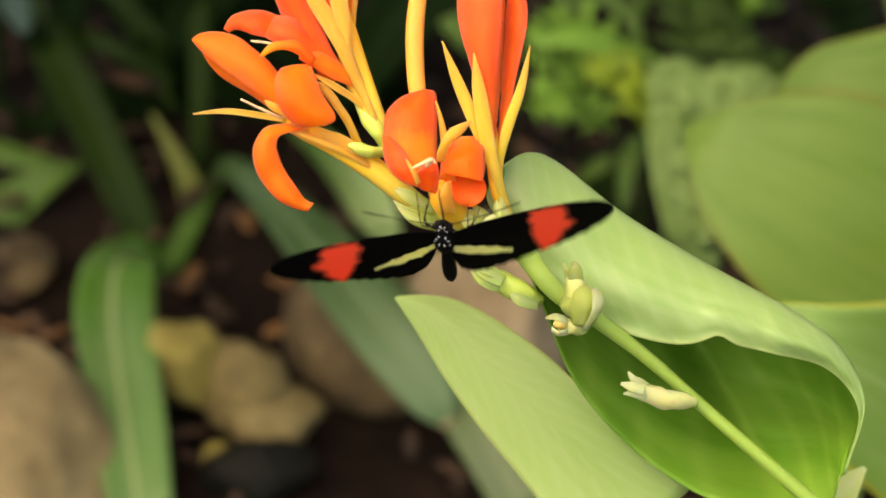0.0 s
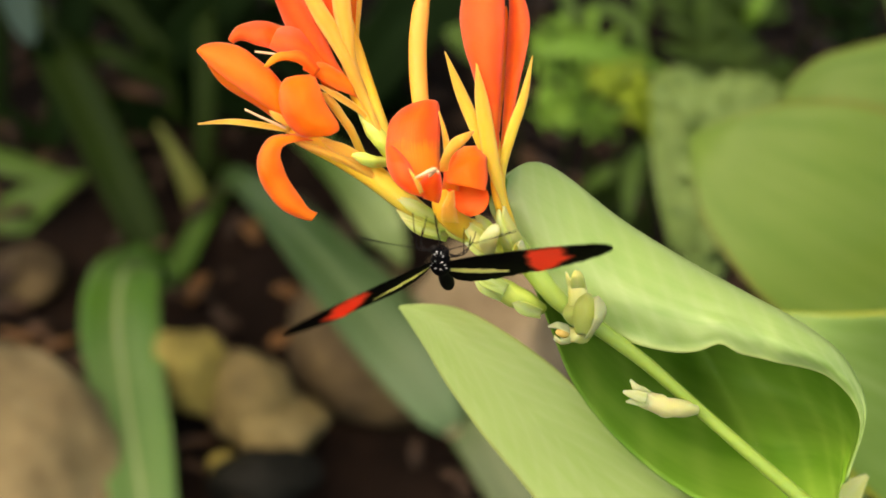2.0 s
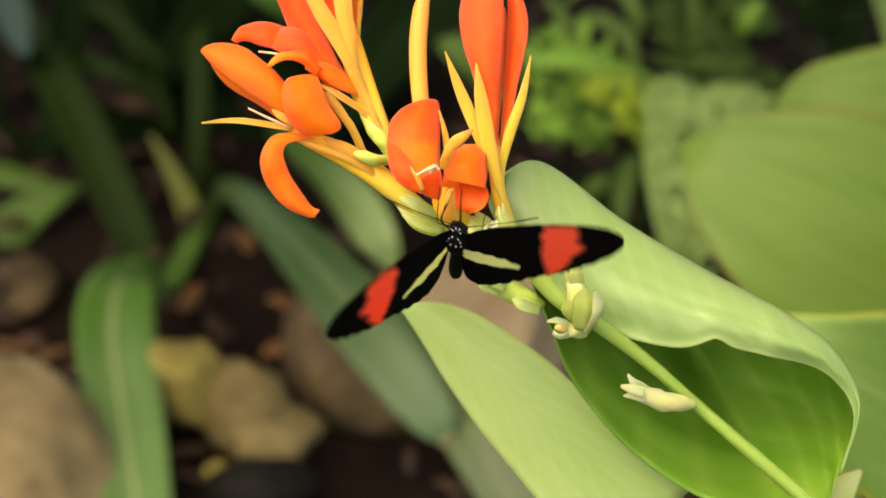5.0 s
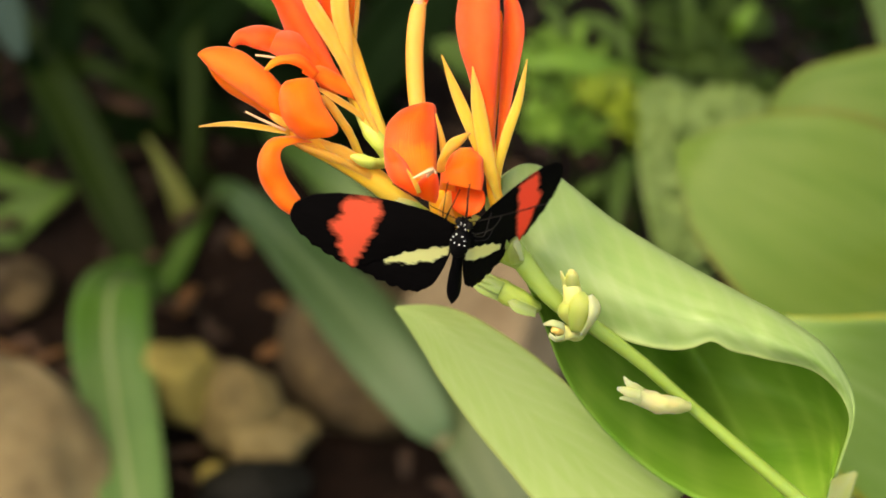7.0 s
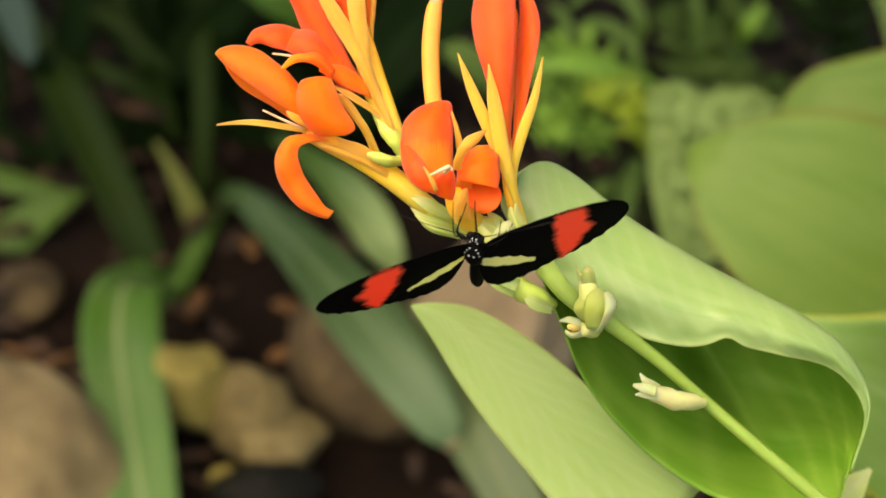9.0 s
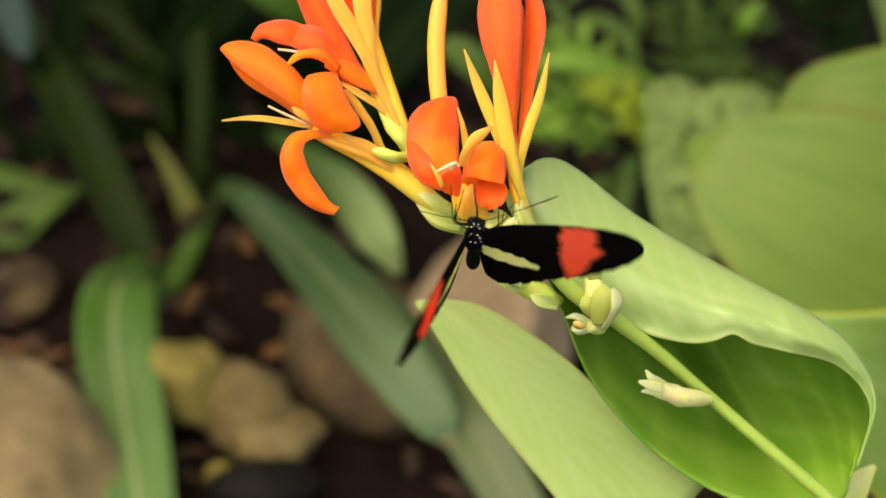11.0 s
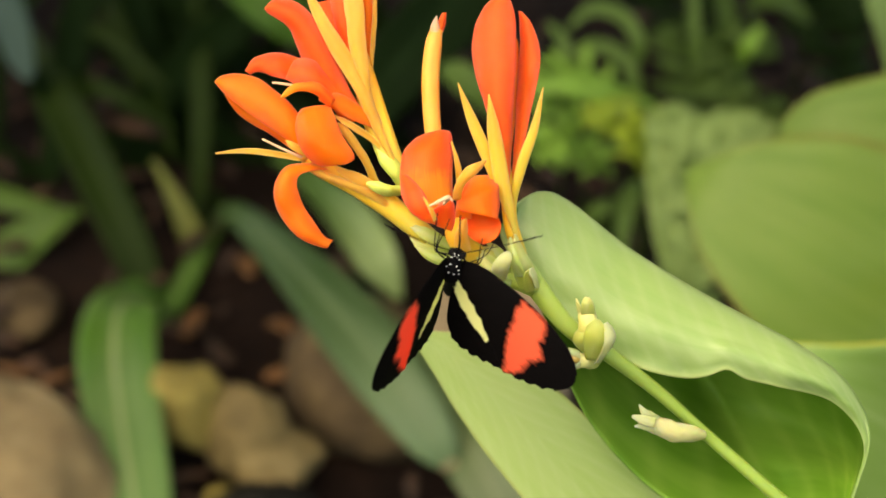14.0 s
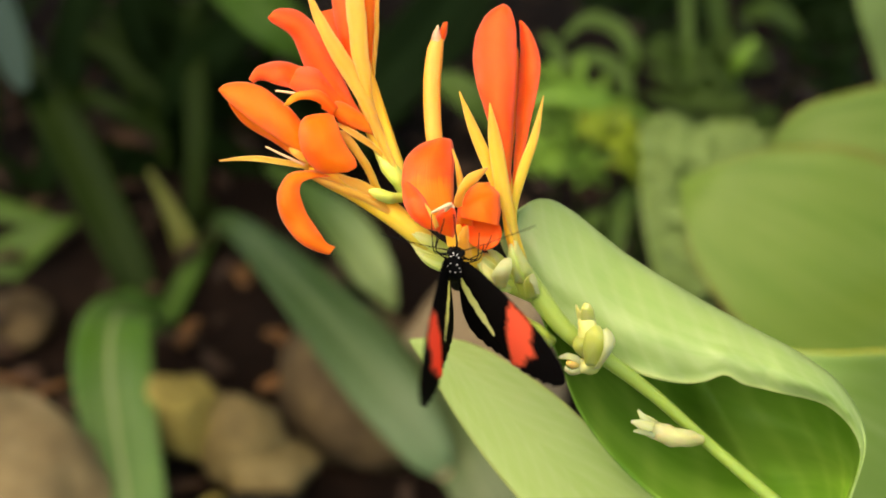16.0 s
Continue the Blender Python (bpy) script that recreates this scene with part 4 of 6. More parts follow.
def sheet(fl, edge_a, edge_b, material, bulge=3.0, label="", name="petal", n=(13, 28), thick=0.22, skew=0.0):
    """A petal between its two edges, base to tip, swelling out by bulge millimetres between them."""
    k = max(len(edge_a), len(edge_b)) + 2
    a, b = crom(edge_a, k), crom(edge_b, k)
    m = [(p + q) * 0.5 for p, q in zip(a, b)]
    q1, q3 = [], []
    for t in range(k):
        f = math.sin(math.pi * min(1.0, 0.15 + 0.75 * t / (k - 1)))
        up = np.array((0, 0, 0.55 * bulge * f))
        q1.append(a[t] * 0.55 + m[t] * 0.45 + up * (0.72 + skew))
        q3.append(b[t] * 0.55 + m[t] * 0.45 + up * (0.72 - skew))
        m[t] = m[t] + up
    bm = loft([a, q1, m, q3, b], n, thick)
    for v in bm.verts:
        v.co.z += 0.5 * noise.noise(v.co * 0.16) + 0.22 * noise.noise(v.co * 0.5)
        v.co.x += 0.16 * noise.noise(v.co * 0.35 + Vector((9, 0, 0)))
        v.co.y += 0.16 * noise.noise(v.co * 0.35 + Vector((0, 9, 0)))
    return part(name, bm, material, fl, label)


# erect flower
f1 = flower([(16.4, -4.6, -3), (15.3, -1.4, -2), (13.7, 3.5, 0), (12.9, 10.3, 0), (12.6, 16, 0)], [1.3, 1.4, 1.45, 1.35, 1.0], "erect vermilion canna flower")
sheet(f1, [(12.5, 6.4, 0), (11.5, 16, 1), (9.5, 24.4, 1), (7, 31.9, 0), (6.1, 38.8, -1), (7.1, 44.4, -2), (9.4, 47.8, -2), (11.9, 49.5, -3)], [(13.4, 6.4, 0), (13.6, 16, 1), (13.9, 24.4, 2), (14.4, 31.1, 2), (14.8, 38.6, 1), (14.6, 44.1, 0), (13.9, 47.9, -1), (12.5, 49.5, -3)], M_petal_red, 3.0, "broad vermilion petal")
sheet(f1, [(13.5, 9.2, -1), (14.7, 21.9, -3), (15.3, 32.3, -4), (15.7, 40.3, -4), (15.6, 44.3, -4), (15.5, 46.4, -4)], [(14.3, 9.2, -1), (16.8, 21.7, -1), (18.9, 30.8, -1), (19.7, 37.2, -2), (18.5, 42.7, -3), (16, 46.3, -4)], M_petal_red, 1.6, "narrow vermilion petal")
sheet(f1, [(12.5, 16.2, -4), (13.6, 30.2, -6), (14.8, 39.4, -6), (14.9, 41.1, -6)], [(13.9, 16.2, -4), (15.2, 30.2, -6), (15.5, 38.2, -6), (15.1, 41.1, -6)], M_petal, 0.8)
petal(f1, [(14.2, 2.4, -1.2), (12.2, 8.6, 0.8), (9.4, 15.9, 3), (6.1, 23.7, 4), (3.2, 31.2, 5)], [3, 12, 22, 19, 1], M_sepal_gold, "sepal", arc=-70)
petal(f1, [(15.6, -1.6, 0.1), (13.9, 4.2, 1.75), (12.0, 11.4, 3.4), (10.3, 21.3, 5), (9.2, 28.9, 6)], [2, 13, 27, 25, 1], M_sepal_gold, "sepal", arc=-80)
petal(f1, [(14.8, 2.4, -1.4), (14.3, 8.4, 0.6), (15.8, 15.3, 2.4), (18.3, 22.6, 3), (20, 30.5, 3)], [3, 12, 19, 15, 1], M_sepal_gold, "sepal", arc=-70)

# closed bud
f2 = flower([(1.8, 2.4, -6), (-0.2, 13.9, -5), (-1.8, 22.5, -4), (-2.3, 32.3, -4), (-1.7, 39.7, -4), (-1, 42.8, -4)], [1.2, 1.5, 1.7, 1.8, 1.7, 1.2], "tall yellow flower bud", M_bud)
sheet(f2, [(-1.8, 41.5, -4), (-0.9, 43.8, -4), (0.1, 46, -4)], [(-0.2, 41.5, -4), (0.7, 43.8, -4), (0.9, 46.2, -4)], M_petal_deep, 1.2, "red petal tip")
sheet(f2, [(-2.3, 41.1, -3), (-2.1, 43.4, -3), (-1.1, 45.3, -3)], [(-0.2, 41.1, -3), (-0.5, 43, -3), (-1, 45.3, -3)], M_bud_tip, 1.2, name="sepal")

# flower facing out, on which the butterfly feeds
f3 = flower([(9.9, -4.5, -4), (6.1, -1.9, -1), (3.5, 1.5, 2), (2.1, 4.8, 3)], [1.8, 2.4, 2.7, 1.7], "orange flower facing outward")
sheet(f3, [(-1.8, 3.7, 4), (-5.8, 6.1, 5), (-7.8, 10.8, 4), (-8.1, 14.7, 3), (-7, 18.8, 1), (-4.1, 21.3, -2), (-1.4, 22.4, -4)], [(2, 3.3, 4), (2.2, 8.5, 3), (2.1, 13.1, 2), (2.1, 17.1, 1), (2, 20.4, -1), (1.5, 22, -3), (0.2, 22.5, -4)], M_petal_face, 5.0, "broad upright orange petal")
sheet(f3, [(-1.3, 3.5, 8), (-5.3, 5.3, 9), (-7.6, 9, 8), (-8, 13.3, 5)], [(-0.6, 4.3, 10), (-2.2, 7.2, 10), (-3.8, 10.3, 9), (-6.5, 13, 6)], M_petal_red, 1.2, "side lobe of the orange petal")
sheet(f3, [(-0.9, 3.2, 8), (-1.8, 5.6, 10), (-0.5, 7.4, 11), (0.9, 8.3, 10)], [(1.9, 2.3, 7), (2.5, 4.3, 8), (2.5, 6.5, 9), (2, 8.3, 9)], M_petal_deep, 1.5, "deep red inner petal")
sheet(f3, [(2.5, 4.6, 3), (2.8, 6.6, 5), (3.4, 9.1, 5), (4.5, 11.4, 3), (6.6, 13, -1)], [(6.1, 4.4, 4), (5.8, 6.2, 6), (6, 8.5, 6), (7, 10.8, 4), (8.2, 13.1, -1)], M_petal_face, 2.0)
sheet(f3, [(6.9, 13.3, 0), (4.5, 11.1, 3), (3.2, 9.0, 5), (3.0, 6.9, 6), (4.2, 6.1, 7)], [(9.3, 13.3, 0), (10.9, 11.6, 3), (11.2, 9.3, 5), (11.2, 6.6, 6), (10.9, 4.6, 7)], M_petal, 5.0, "curled orange petal")
sheet(f3, [(4.6, 6.4, 4), (3.8, 4.8, 5), (4.5, 2.9, 6), (5.6, 1.0, 6), (7.4, -0.2, 5)], [(10.9, 5.2, 4), (11.6, 3.6, 5), (11.3, 1.8, 6), (10.0, 0.3, 6), (8.0, -0.4, 5)], M_petal_lip, -1.6, "deep orange underside of the curled petal")
sheet(f3, [(2.1, 8.5, 5), (2.6, 10.9, 9), (4.2, 13.7, 11), (6.1, 15.1, 11), (8.6, 15.9, 8)], [(3.8, 7.9, 5), (4.2, 10.3, 9), (5.4, 12, 11), (7, 13.5, 11), (8.7, 15.7, 8)], M_sepal, 1.0, "arching yellow petal")
sheet(f3, [(3.2, 10.9, 0), (2.5, 16, 1), (1.9, 20, 1)], [(4.5, 10.9, 0), (3.8, 14.8, 1), (2.1, 20, 1)], M_sepal, 0.8, name="sepal")
sheet(f3, [(-1.5, 4, 12), (-2.6, 6.7, 13), (-3.6, 8.7, 12)], [(-0.9, 4.5, 12), (-1.9, 6.9, 13), (-3.4, 8.7, 12)], M_sepal, 0.4, name="sepal")
sheet(f3, [(2.5, -1.2, 4), (2.7, 1.9, 7), (3.8, 4.3, 8)], [(5.8, -1.6, 4), (5.1, 1.8, 6), (4.9, 4.8, 7)], M_sepal, 1.2, "yellow base of the flower")
part("stamen", join([pipe([(0.4, 7.3, 14), (1.4, 8.5, 16), (0.1, 8, 17), (-2.2, 6.9, 17)], [0.3, 0.45, 0.4, 0.2], (8, 14)), pipe([(1.4, 8.6, 16), (2.2, 7.8, 16)], [0.4, 0.2], (8, 5))]), M_stamen, f3, "cream stamen")

# flower leaning out to the side
f4 = flower([(1.8, -2.4, -5), (-5.1, 3, -4), (-10.8, 7.6, -3), (-17.6, 11.8, -2), (-23.8, 14.5, -1), (-27.7, 16, 0)], [1.7, 2.2, 2.4, 2.2, 1.7, 0.9], "drooping orange flower on a long yellow tube")
sheet(f4, [(-24.8, 20.2, 1), (-28.9, 26.3, 2), (-34.1, 31, 2), (-38.9, 33.4, 1), (-42.9, 33.1, 1), (-44.8, 32, 1)], [(-26.7, 17.3, 1), (-30.2, 20.1, 3), (-35.9, 24, 3), (-40, 27.1, 3), (-42.9, 29.5, 2), (-44.9, 31.6, 1)], M_petal, 2.4, "broad orange petal")
sheet(f4, [(-26.1, 19, -3), (-30.7, 21.8, -2), (-36.4, 25.8, -2), (-40.9, 28.6, -1), (-43.1, 29.6, 0)], [(-26.9, 16.1, -2), (-32.4, 20.5, -2), (-38.1, 23.7, -2), (-41.4, 26.6, -1), (-43, 29.2, 0)], M_petal, 0.8)
sheet(f4, [(-25.6, 25.8, -2), (-27.2, 26.4, 4), (-28.3, 23.6, 7), (-27.9, 19.9, 7.5), (-26.4, 16.8, 6.5), (-23.6, 14.9, 5)], [(-22.2, 26.8, -2), (-21.9, 26.9, 3), (-20.4, 23.2, 5), (-18.5, 19.4, 5.5), (-16.9, 16.7, 5), (-18.9, 15.2, 5)], M_petal, 2.2, "folded orange petal", skew=0.22)
sheet(f4, [(-25.3, 15.6, 2), (-30.1, 15, 5), (-32.3, 12.1, 6), (-32.6, 8.4, 6), (-31.1, 4.4, 5), (-27.7, 0.8, 5), (-24.9, -0.5, 4), (-22.9, -1.0, 4), (-22.3, -0.7, 4)], [(-22.4, 14.5, 2), (-27, 13.7, 5), (-28.2, 12.1, 6), (-28, 9.8, 6), (-26.3, 6, 5), (-24.1, 2.9, 5), (-23.1, 1.2, 4), (-21.3, 0.4, 4)], M_petal, 1.8, "drooping curved orange petal", skew=0.25)
petal(f4, [(-27, 16.5, 1), (-35.3, 17.8, 3), (-39.8, 18, 3), (-44.4, 17.5, 4)], [10, 11, 8, 2], M_sepal, arc=60, label="thin yellow petal")
sheet(f4, [(-14, 11.6, -4), (-16.4, 17, -1), (-19.2, 20.8, 0), (-21.2, 23.9, 1)], [(-11.9, 10.7, -4), (-14.7, 17, -1), (-17.2, 20.8, 0), (-19.3, 23.6, 1)], M_sepal, 1.0, name="sepal")
petal(f4, [(-7.5, 6.6, -2.6), (-12.6, 9.8, -0.4), (-16.8, 12.5, 1.2), (-20.7, 14.5, 2)], [6, 24, 24, 4], M_sepal, "sepal", arc=-50)
sheet(f4, [(-5.2, 4.6, -2.6), (-10.6, 8.4, -1.2), (-16.3, 11.4, 1), (-21.9, 13.4, 2), (-27, 15.5, 2)], [(-5.6, 3.6, -2.6), (-11.4, 7.2, -1.0), (-17.4, 10.3, 1), (-23, 12.5, 2), (-27.5, 14.8, 2)], M_sepal, 0.9)
part("stamen", pipe([(-27.4, 16.7, 4), (-31.7, 18.6, 5), (-35, 20.2, 6)], [0.3, 0.26, 0.2], (8, 10)), M_stamen, f4, "cream stamen")
petal(f4, [(-26.4, 17.4, 5), (-28.9, 18.8, 6), (-30.3, 19.9, 6)], [10, 13, 3], M_sepal, arc=-60)

# upper flower
f5 = flower([(-7.9, 12.7, -4), (-10.6, 17.9, -4), (-13.4, 24.8, -4), (-15.4, 32.3, -4), (-16.6, 39.3, -5)], [1.6, 2.3, 2.7, 2.3, 1.2], "upper vermilion flower on a yellow tube")
sheet(f5, [(-19.9, 23.5, -2), (-23.4, 29.5, -1), (-27.3, 35.6, 0), (-29.5, 41.1, 1), (-31.5, 43.6, 2), (-33.8, 44.9, 2), (-34.9, 46.1, 2)], [(-14.7, 24.7, -2), (-18.4, 30.7, 0), (-21.7, 38, 1), (-25.1, 44.2, 1), (-29, 47.7, 1), (-33.0, 47.8, 2), (-34.5, 46.6, 2)], M_petal_red, 2.8, "broad vermilion petal")
sheet(f5, [(-19.2, 29.1, -1), (-23.3, 34.5, 1), (-26.8, 36.4, 2), (-29.3, 35.8, 2)], [(-20.2, 27.3, 1), (-24.5, 30.2, 3), (-28.3, 30.9, 3), (-30.8, 32.4, 2)], M_petal_red, 1.8)
sheet(f5, [(-25.6, 35.8, -3), (-31.4, 37.6, -1), (-34.9, 37.4, 0), (-37.4, 36.2, 1), (-38.9, 34.1, 1)], [(-26.9, 30.7, -2), (-30.4, 32.2, 1), (-33.7, 33, 1), (-36.3, 33.9, 1), (-37.9, 33.3, 1)], M_petal_red, 1.8, "curled vermilion petal")
sheet(f5, [(-20.9, 28.2, 3), (-23.7, 31, 5), (-26.6, 31.3, 6), (-29.4, 30.6, 6), (-31.5, 28.4, 5)], [(-22, 26.6, 3), (-24.4, 28.8, 5), (-26.5, 29.6, 6), (-28.7, 29.3, 6), (-30.8, 28.3, 5)], M_petal_arch, 0.8, "orange inner petal")
sheet(f5, [(-15.6, 26.6, 0), (-20.2, 29.4, 1.6), (-24.2, 28.7, 2)], [(-14.0, 22.8, -1), (-17.5, 24.2, 1.5), (-20.8, 26.0, 2), (-24.2, 28.1, 2)], M_petal, 1.2)
sheet(f5, [(-9.3, 14.9, -2.0), (-13.6, 22.0, -1.4), (-16.3, 28.2, 1), (-20.8, 35.8, 2), (-24.6, 42.7, 2), (-27.2, 50.6, 2)], [(-8.6, 14.6, -2.4), (-11.4, 21.7, -1.2), (-14.5, 30, 1), (-17.8, 37.1, 2), (-21.7, 43, 2), (-26.3, 50.6, 2)], M_sepal, 0.9, name="sepal")
sheet(f5, [(-10.0, 16.5, -2.6), (-14.2, 24.5, -1.8), (-16.3, 31.8, 1), (-17.9, 37.3, 2), (-18.9, 44.1, 2), (-19.9, 53.3, 1), (-20.2, 60.3, 0)], [(-9.0, 16.0, -2.6), (-11.9, 24.0, -1.8), (-14, 29.5, 0.5), (-14.5, 35.1, 2), (-15.3, 44.1, 2), (-16.3, 53.3, 1), (-19.5, 60.3, 0)], M_sepal, 1.3, name="sepal")
sheet(f5, [(-14.9, 31.2, -5), (-14.4, 36.9, -4), (-14, 43.8, -4), (-13.5, 53.9, -3)], [(-14.5, 30.5, -5), (-13.9, 35.7, -4), (-13.2, 42.6, -4), (-12.9, 53.9, -3)], M_sepal, 0.6, name="sepal")
sheet(f5, [(-15.5, 30.2, -6), (-15.8, 39.5, -7), (-16.7, 48.8, -7), (-17.4, 58, -7), (-16.1, 62.7, -7)], [(-14.7, 30.2, -6), (-14.2, 40.5, -6), (-13.7, 48.6, -6), (-13.9, 57.9, -6), (-15.5, 62.7, -7)], M_petal, 1.2, "upright orange petal")
sheet(f5, [(-17.9, 35, -3), (-20.4, 40, -3), (-22, 47.1, -3), (-22.7, 55.2, -4), (-21.7, 61.2, -5)], [(-16.5, 35, -3), (-17.4, 39.8, -2), (-18.3, 46.9, -2), (-19, 55.1, -3), (-21.2, 61.2, -5)], M_petal_red, 1.0)
sheet(f5, [(-21.3, 41.8, -7), (-24.6, 44, -8), (-27, 48.2, -8)], [(-20.6, 44.1, -7), (-21.4, 46.8, -8), (-22.3, 49.6, -8)], M_petal_deep, 1.2)
part("stamen", pipe([(-27.8, 30.5, 5), (-30.5, 30.9, 6), (-33, 31.2, 6)], [0.3, 0.26, 0.2], (8, 10)), M_stamen, f5, "cream stamen")
petal(f5, [(-10.5, 17.4, -3), (-14, 20.6, -1), (-18, 23.2, 1), (-22.2, 25.6, 1)], [3, 10, 12, 2], M_sepal, arc=60)


# calyces, ovaries and spent flowers along the stem
def bud(spine, radii, material, label, name="bud"):
    bm = pipe(spine, radii, (14, 26), 0.05)
    for v in bm.verts:
        v.co += Vector((noise.noise(v.co * 0.55), noise.noise(v.co * 0.55 + Vector((7, 0, 0))), noise.noise(v.co * 0.55 + Vector((0, 7, 0))))) * 0.32
    return part(name, bm, material, canna, label)


bud([(-7.3, 11, -4), (-9.6, 14.8, -3), (-11.7, 17.5, -3), (-13.7, 20.3, -3)], [1.3, 1.7, 1.4, 0.4], M_ovary, "green ovary", "ovary")
bud([(-7.7, 10.4, -1), (-10.6, 10.3, 1), (-13.1, 11.1, 2), (-14.9, 11.6, 2)], [0.9, 1.2, 1.0, 0.3], M_ovary, "green ovary", "ovary")
c1 = bud([(3.6, -3.6, -7), (-0.5, -1.3, -5), (-3.3, 0.1, -4)], [1.8, 2.6, 1.6], M_ovary, "yellow-green calyx", "calyx")
for s, wd in (([(3.5, -4.2, -3), (-2.2, -2.4, -1), (-6.4, 1, -1)], [22, 24, 1]), ([(2.4, -3.8, -1), (-1.8, -2.6, 1), (-5.5, -0.6, 1)], [16, 17, 1]), ([(1.8, -1, -2), (-2.7, 1.5, -1), (-6.2, 3.3, -2)], [19, 24, 6]), ([(4.2, -3.4, -8), (-1.6, 0.1, -10), (-4.9, 4.2, -9)], [22, 24, 6])):
    petal(c1, s, wd, M_calyx, "bract", arc=70)
c2 = bud([(15, -7.3, -4), (11, -4.7, -2), (7.5, -1.9, -1)], [2.0, 2.6, 1.6], M_ovary, "yellow-green calyx", "calyx")
for s, wd in (([(13.8, -7.3, -1), (9.5, -4.4, 1), (6.1, -0.6, 0)], [20, 30, 4]), ([(13.5, -6.1, -1), (11.1, -2.4, 0), (8.9, 0.3, -1)], [18, 24, 3]), ([(13.7, -8.1, 0), (9.9, -7.1, 2), (7, -5.5, 2)], [12, 17, 3])):
    petal(c2, s, wd, M_calyx, "bract", arc=45)
sheet(c2, [(11.3, -8, 2), (9.8, -5.8, 4), (10.3, -3.8, 5), (11.7, -2.3, 5), (12.9, -1.7, 4.5)], [(12.6, -7.2, 2), (13.1, -5.5, 4.5), (13.6, -3.6, 5.5), (13.6, -2.3, 5), (13.1, -1.7, 4.5)], M_cream, 1.0, "flat pale cream petal remnant", "bract")
c3 = bud([(18.6, -9.1, -4), (16.9, -7.1, -2), (16.2, -5, -1), (15.4, -2.4, -1)], [2.0, 2.5, 2.1, 1.4], M_ovary, "yellow-green calyx", "calyx")
sheet(c3, [(14.5, -6.7, 0.5), (13.6, -4.6, 1.5), (13.3, -2.4, 2.2), (13.1, -0.3, 2), (13.4, 0.9, 1.5)], [(16.7, -6.9, 1.5), (15.9, -4.8, 3), (14.9, -2.5, 3.2), (14.3, -0.6, 2.6), (13.7, 1, 1.6)], M_calyx, 1.0, "pale yellow-green sepal clasping the tube", "bract")
sheet(c3, [(15.8, -6.3, 1), (14.8, -4.2, 2.4), (14.3, -1.9, 2.8), (14.1, 0, 2.4), (14.3, 1.5, 1.5)], [(18.6, -6, -1), (17.9, -4.1, 0), (16.6, -2.2, 0.6), (15.5, -0.1, 1), (14.6, 1.5, 1.3)], M_husk, 1.0, "pale yellow-green sepal clasping the tube", "bract")
sheet(c3, [(16.6, -9.9, 0), (16, -7.6, 2), (16.4, -6, 3), (17.6, -5.1, 2.6)], [(19.3, -9.5, -1.5), (18.8, -7.6, 0.5), (18.5, -5.9, 1.2), (18.1, -4.9, 1.8)], M_ovary_pale, 0.5, "small bract folded over the stem", "bract")
sheet(c3, [(18.5, -9.1, 1.5), (17.7, -7.2, 3), (17.1, -6.2, 3.4), (17.4, -5.3, 3.2)], [(19.3, -9.1, 0.5), (18.8, -7.2, 1.8), (18.5, -5.8, 2), (18, -4.8, 2)], M_cream, 0.4, "pale papery bract edge", "bract")
petal(c2, [(12.4, -7.6, 1), (9.6, -5.4, 2.4), (7.6, -2.6, 2)], [10, 20, 4], M_husk, "bract", arc=50)
bd = bud([(22.5, -19.1, -8), (19.2, -17.4, -6), (15.1, -15.2, -5), (11.6, -13.2, -4), (9.6, -12.1, -4)], [1.2, 2.2, 2.2, 1.9, 0.9], M_ovary, "long pale green seed bud")
for s, wd in (([(15, -14.7, -2), (10.9, -12.6, -1), (8.9, -11.1, -2)], [26, 26, 1]), ([(14.4, -15.9, -3), (10.9, -14.2, -1), (8.7, -12.7, -2)], [24, 24, 1]), ([(22, -19.7, -5), (18.4, -18.4, -3), (16.2, -17.1, -4)], [18, 24, 2])):
    petal(bd, s, wd, M_calyx, "bract", arc=80)
bk = bud([(30.8, -24.2, -7), (30.5, -21.1, -1), (30.1, -18.2, 0.5), (29.7, -16, 0.5)], [1.3, 2.2, 2.3, 1.3], M_pod, "yellow-green seed pod with a frilled calyx", "seed_pod")
sheet(bk, [(28.5, -23.2, 1), (27.8, -19.7, 3), (28.3, -16.7, 3.5), (29.8, -15, 2.5)], [(31.2, -23.5, 1), (32.3, -20.1, 3), (32.2, -17.3, 3.5), (31.2, -15.3, 2.5)], M_lobe, 1.6, "swollen yellow-green pod wall", "bract", (11, 18))
sheet(bk, [(30.1, -24.1, 1), (31.6, -20.7, 4.5), (31.9, -18, 4.5), (31.8, -16, 3)], [(31.4, -23.7, 0.5), (33.7, -20.3, 2.5), (34.2, -17.8, 2.5), (32.6, -15.7, 2)], M_cream, 1.4, "pale cream flap", "bract", (11, 18))
sheet(bk, [(28, -21.8, 0), (26.1, -19.9, 1.5), (26.1, -18.1, 1.5), (27.4, -16.8, 1.5)], [(29.4, -21.8, 1), (28.6, -19.7, 2.5), (28.6, -17.9, 2.5), (28.4, -16.7, 1.5)], M_lobe, 1.2, "", "bract", (9, 16))
calyx = bud([(29.4, -19.6, 0), (28.8, -16.6, 1.5), (28.6, -14.3, 1.5), (28.5, -12.4, 1.5)], [1.5, 1.8, 1.75, 1.3], M_husk_stalk, "creamy withered calyx tube", "calyx")
sheet(calyx, [(27.1, -14.6, 1.5), (26.6, -12.6, 2), (26.5, -11.1, 2)], [(28.1, -14.1, 3), (27.3, -12.5, 3), (26.6, -11.1, 2)], M_husk, 0.5, "", "bract", (7, 14))
